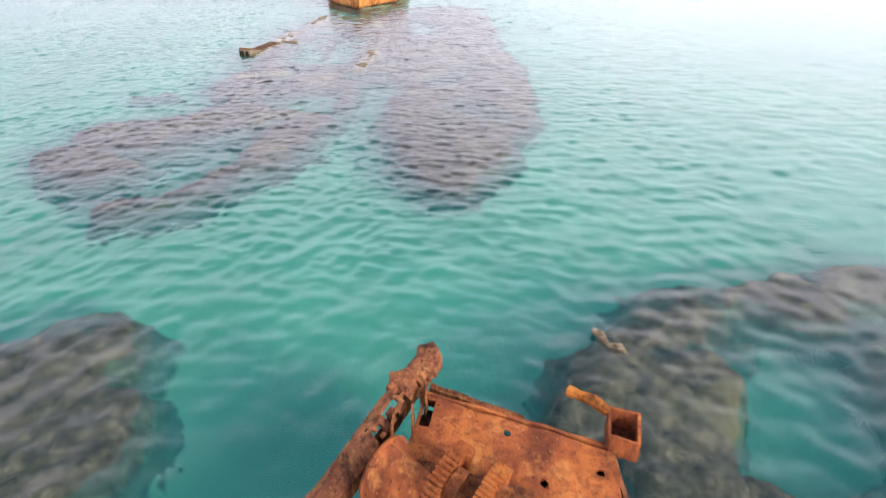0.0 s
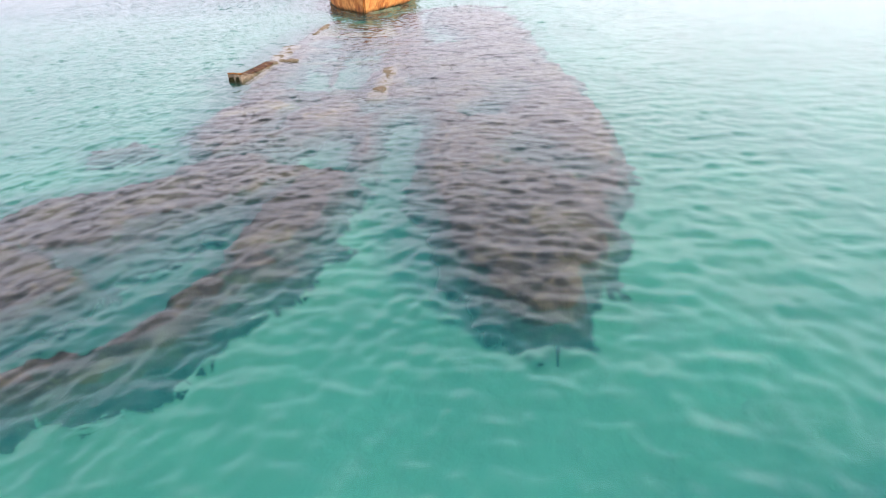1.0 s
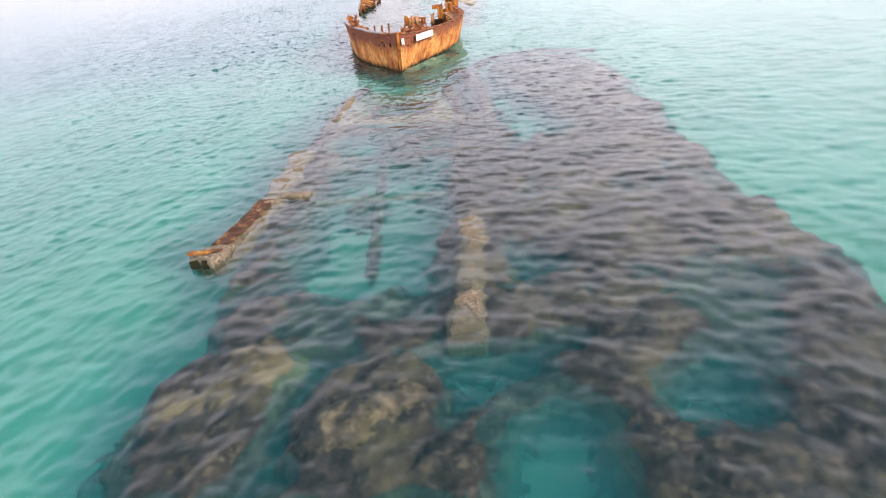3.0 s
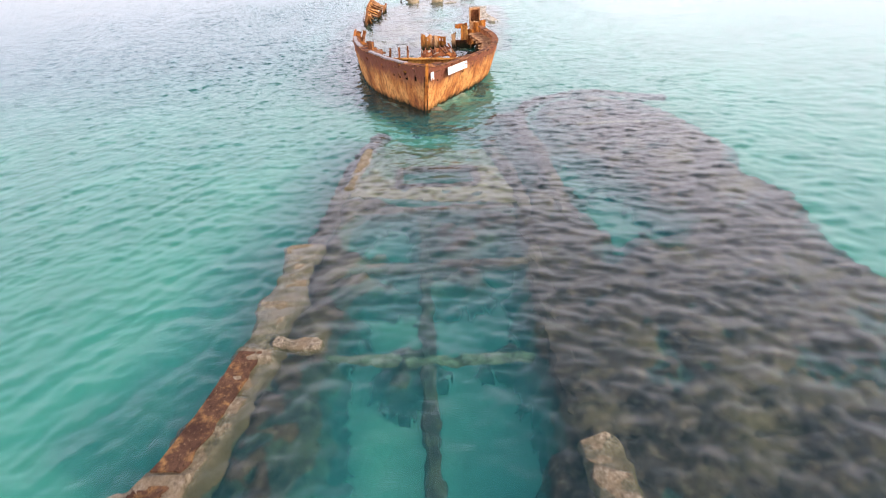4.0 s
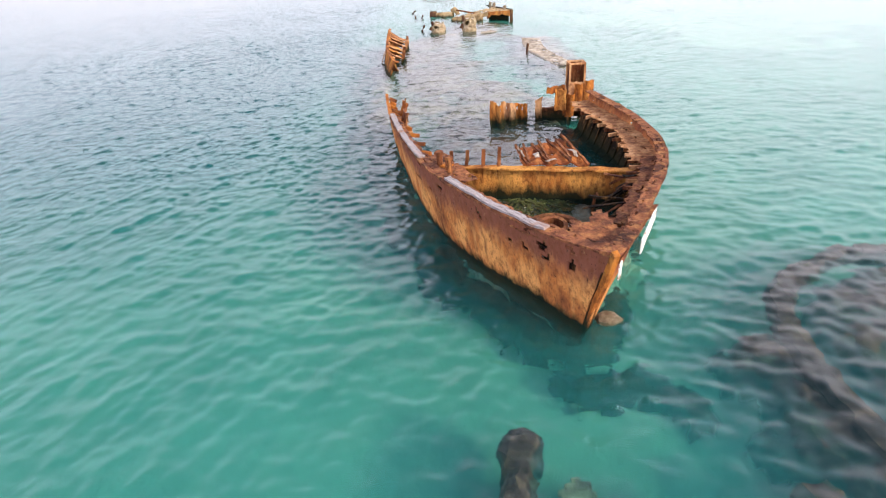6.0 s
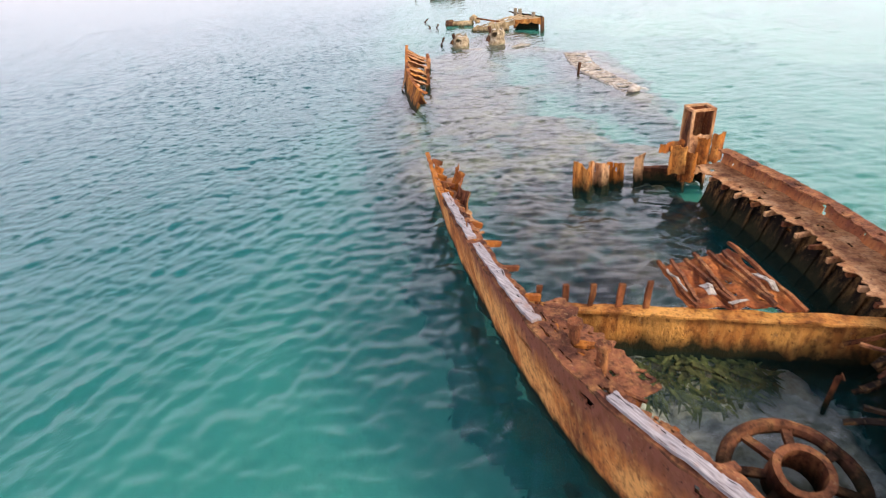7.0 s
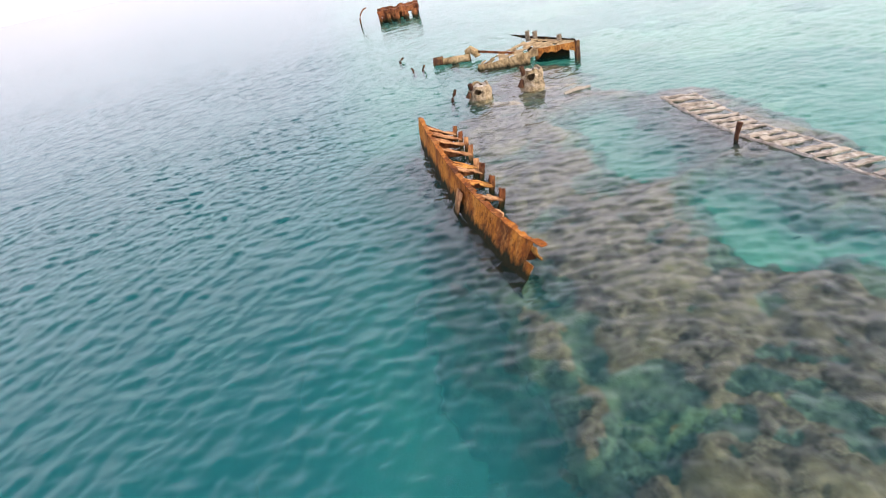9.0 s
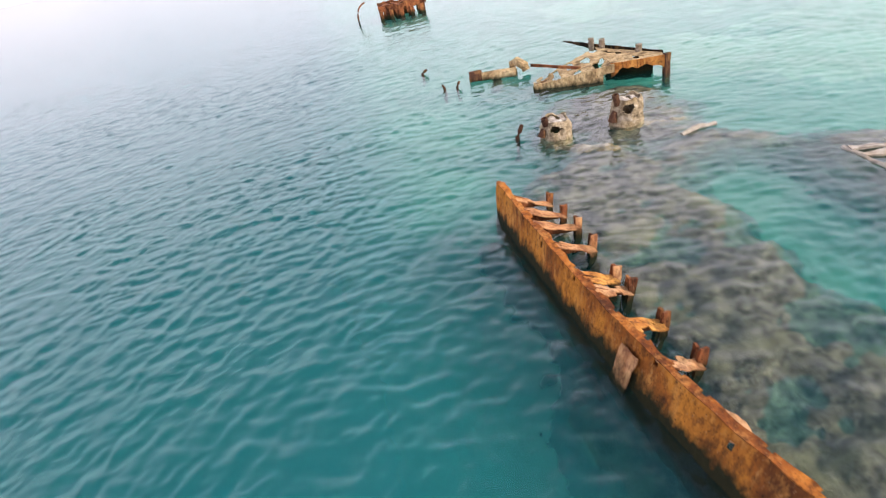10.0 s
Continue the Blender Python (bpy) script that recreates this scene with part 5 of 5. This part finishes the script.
# black sheet added as the shade of the cavity behind the end plate
part("cavity_shade", sheet(lambda u, v: B(-3.9 + 1.9 * u, 110.3 - 1.5 * u, 0.75 - 2.0 * v), 12, 6, 0.05, None, 0.04), RUST_SHADE_BLACK, barge)
part("corner_post", bar(B(-1.9, 107.75, -2.4), B(-1.88, 107.8, 1.0), 0.3, 0.22, 8, 0.05), RUST_BROWN, barge)
for x, y, h in ((-3.55, 112.6, 0.42), (-3.2, 112.0, 0.40), (-2.35, 109.6, 0.3)):
    part("bollard", tube([B(x, y, 0.7), B(x, y, 0.95 + h)], 0.17, 10, worn=0.03), CRUST, barge)
part("loose_bar", bar(B(-7.4, 112.3, 0.85), B(-5.4, 110.2, 0.62), 0.1, 0.14, 6, 0.03), RUST_DARK, barge)
for x, y in ((-7.4, 110.7), (-5.2, 110.2), (-3.6, 112.2)):
    part("foot", bar(B(x, y, -2.6), B(x, y, 0.3), 0.3, 0.3, 5, 0.05), RUST_DARK, barge)

# ---- flanged pipe ----
pipe = thing("pipe_length", "rusted flanged pipe lying half under water", "pipe", at=(-8.8, 114.5, 0))
P = lambda x, y, z: Vector((x, y, z)) - pipe.location
part("barrel", tube([P(-9.6, 115.0, 0.12), P(-8.6, 114.5, 0.15), P(-7.7, 114.0, 0.2)], 0.3, 14, 0.24, 0.04), RUST_TAN, pipe)
part("end_flange", tube([P(-10.25, 115.3, 0.2), P(-9.55, 115.0, 0.22)], 0.36, 14, 0.22, 0.06), RUST_BROWN, pipe)
part("elbow", tube([P(-7.75, 114.6, 0.1), P(-7.7, 114.55, 0.55), P(-7.5, 114.3, 0.72), P(-7.2, 113.9, 0.45), P(-7.15, 113.8, 0.2)], 0.27, 12, 0.2, 0.05), RUST_TAN, pipe)
part("saddle", bar(P(-8.8, 114.6, -2.6), P(-8.8, 114.6, 0.0), 0.5, 0.4, 4, 0.05), RUST_DARK, pipe)

# ---- far hull remnant ----
far = thing("far_wreck", "brown rusted hull remnant with gaps down to the water", "shipwreck", at=(-9, 146.5, 0))


def far_wall(u, v):
    x = -11.4 + 5.2 * u
    return Vector((x + 9, 0.3 - 1.4 * u + 0.3 * math.sin(u * 9), 1.35 + 0.35 * noise.noise(Vector((u * 6, 0, 2))) - 2.6 * v))


part("wall", sheet(far_wall, 60, 24, 0.08, lambda u, v: not (v > 0.22 and math.sin(u * 26 + 0.5) > 0.35 - 0.5 * noise.noise(Vector((u * 8, v * 4, 0)))), 0.06), RUST_DARK, far)
part("wall", sheet(lambda u, v: far_wall(u, v) + Vector((0.3, 2.6, 0.1)), 50, 20, 0.08, lambda u, v: not (v > 0.4 and math.sin(u * 19) > 0.3), 0.06), RUST_DARK, far)
part("deck_beam", sheet(lambda u, v: far_wall(u, 0.04) + Vector((0.3 * v, 2.6 * v, 0)), 40, 8, 0.06, lambda u, v: noise.noise(Vector((u * 9, v * 4, 5))) < 0.25, 0.05), RUST_RED, far)
for k in range(5):
    part("pile", bar(Vector((-2.2 + 1.1 * k, -0.1 - 0.28 * k, -5.0)), Vector((-2.2 + 1.1 * k, -0.1 - 0.28 * k, 0.9)), 0.4, 0.3, 8, 0.08, seed=k), RUST_DARK, far)
tagged(part("bent_rod", tube(spline([(-13.6, 148.0, -4.0), (-13.7, 148.0, 0.0), (-13.6, 148.0, 1.0), (-13.2, 148.0, 1.7), (-12.6, 147.8, 2.0)], 16), 0.09, 8, worn=0.03), RUST_DARK), "thin bent rusted rod standing in the water", "rod")

# ---- small things in and round the bow ----
clump = bmesh.new()
rnd = random.Random(4)
for k in range(360):
    a, r = rnd.random() * 6.28, math.sqrt(rnd.random())
    c = Vector((-7.55 + 1.75 * r * math.cos(a), 64.75 + 0.85 * r * math.sin(a), -0.30 + 0.30 * (1 - r) + 0.12 * rnd.random()))
    d = Vector((rnd.uniform(-0.6, 0.6), rnd.uniform(-1.0, 0.1), 0)).normalized() * rnd.uniform(0.22, 0.55)
    w, droop = Vector((-d.y, d.x, 0)).normalized() * rnd.uniform(0.025, 0.06), rnd.uniform(0.03, 0.16)
    rows = [(0.0, 0.5), (0.45, 1.0), (1.0, 0.15)]
    edge = [(clump.verts.new(c + d * t - w * f - Vector((0, 0, droop * t * t))), clump.verts.new(c + d * t + w * f - Vector((0, 0, droop * t * t - 0.02)))) for t, f in rows]
    for p, q in zip(edge, edge[1:]):
        clump.faces.new((p[0], p[1], q[1], q[0]))
tagged(part("weed_clump", clump, GREEN_WEED), "green weed clump floating against the bulkhead", "seaweed", kind="stuff")
for x, y, h, lean in ((-5.5, 63.6, 0.7, 0.05), (-4.8, 62.9, 0.95, 0.1), (-5.9, 61.3, 0.5, -0.1)):
    tagged(part("iron_stake", tube([(x, y, -1.4), (x, y, 0.0), (x + lean, y, h), (x + lean + 0.06, y - 0.04, h + 0.04)], [0.05, 0.05, 0.05, 0.09], 8, worn=0.02), RUST_DARK), "thin rusted iron stake standing in the flooded bow", "stake", "bow stakes")
for k in range(15):
    f = rnd.random()
    a = Vector((-3.75 - 2.2 * f + 0.4 * rnd.random(), 64.2 - 4.6 * f, 1.5 - 0.25 * rnd.random()))
    d = Vector((-rnd.uniform(0.5, 1.5), rnd.uniform(-0.9, 0.9), -rnd.uniform(-0.1, 1.3)))
    part("fallen_beam", bar(a - bow.location, a + d - bow.location, rnd.uniform(0.04, 0.13), rnd.uniform(0.03, 0.08), 5, 0.06, seed=k), (RUST_SHADE_BLACK, RUST_DARK, RUST_SHADE_BLACK, RUST_RED)[k % 4], bow)
for k in range(11):
    f = rnd.random()
    p = pts[int(30 + 60 * f)]
    a = p + Vector((rnd.uniform(0.2, 0.5), rnd.uniform(-0.2, 0.2), -0.1))
    d = Vector((rnd.uniform(0.2, 0.7), rnd.uniform(-0.4, 0.5), rnd.uniform(-0.5, 0.12)))
    part("fallen_beam", bar(a - bow.location, a + d - bow.location, rnd.uniform(0.05, 0.16), rnd.uniform(0.03, 0.07), 4, 0.06, seed=k + 40), (RUST_RED, RUST_DARK, RUST)[k % 3], bow)
for f, h in ((0.345, 0.42), (0.385, 0.36)):
    p = pts[int(200 * f)] + Vector((0.45, 0.15, 0))
    part("bitt", tube([p - bow.location + Vector((0, 0, -0.4)), p - bow.location + Vector((0, 0, h - 0.1)), p - bow.location + Vector((0, 0, h - 0.08)), p - bow.location + Vector((0, 0, h))], [0.10, 0.10, 0.14, 0.13], 12, worn=0.02), RUST_DARK, bow)
tagged(part("foot_rock", lump((-6.55, 58.3, -0.05), (0.32, 0.26, 0.14), 8.0), CRUST), "pale crusted stone at the foot of the bow", "rock")
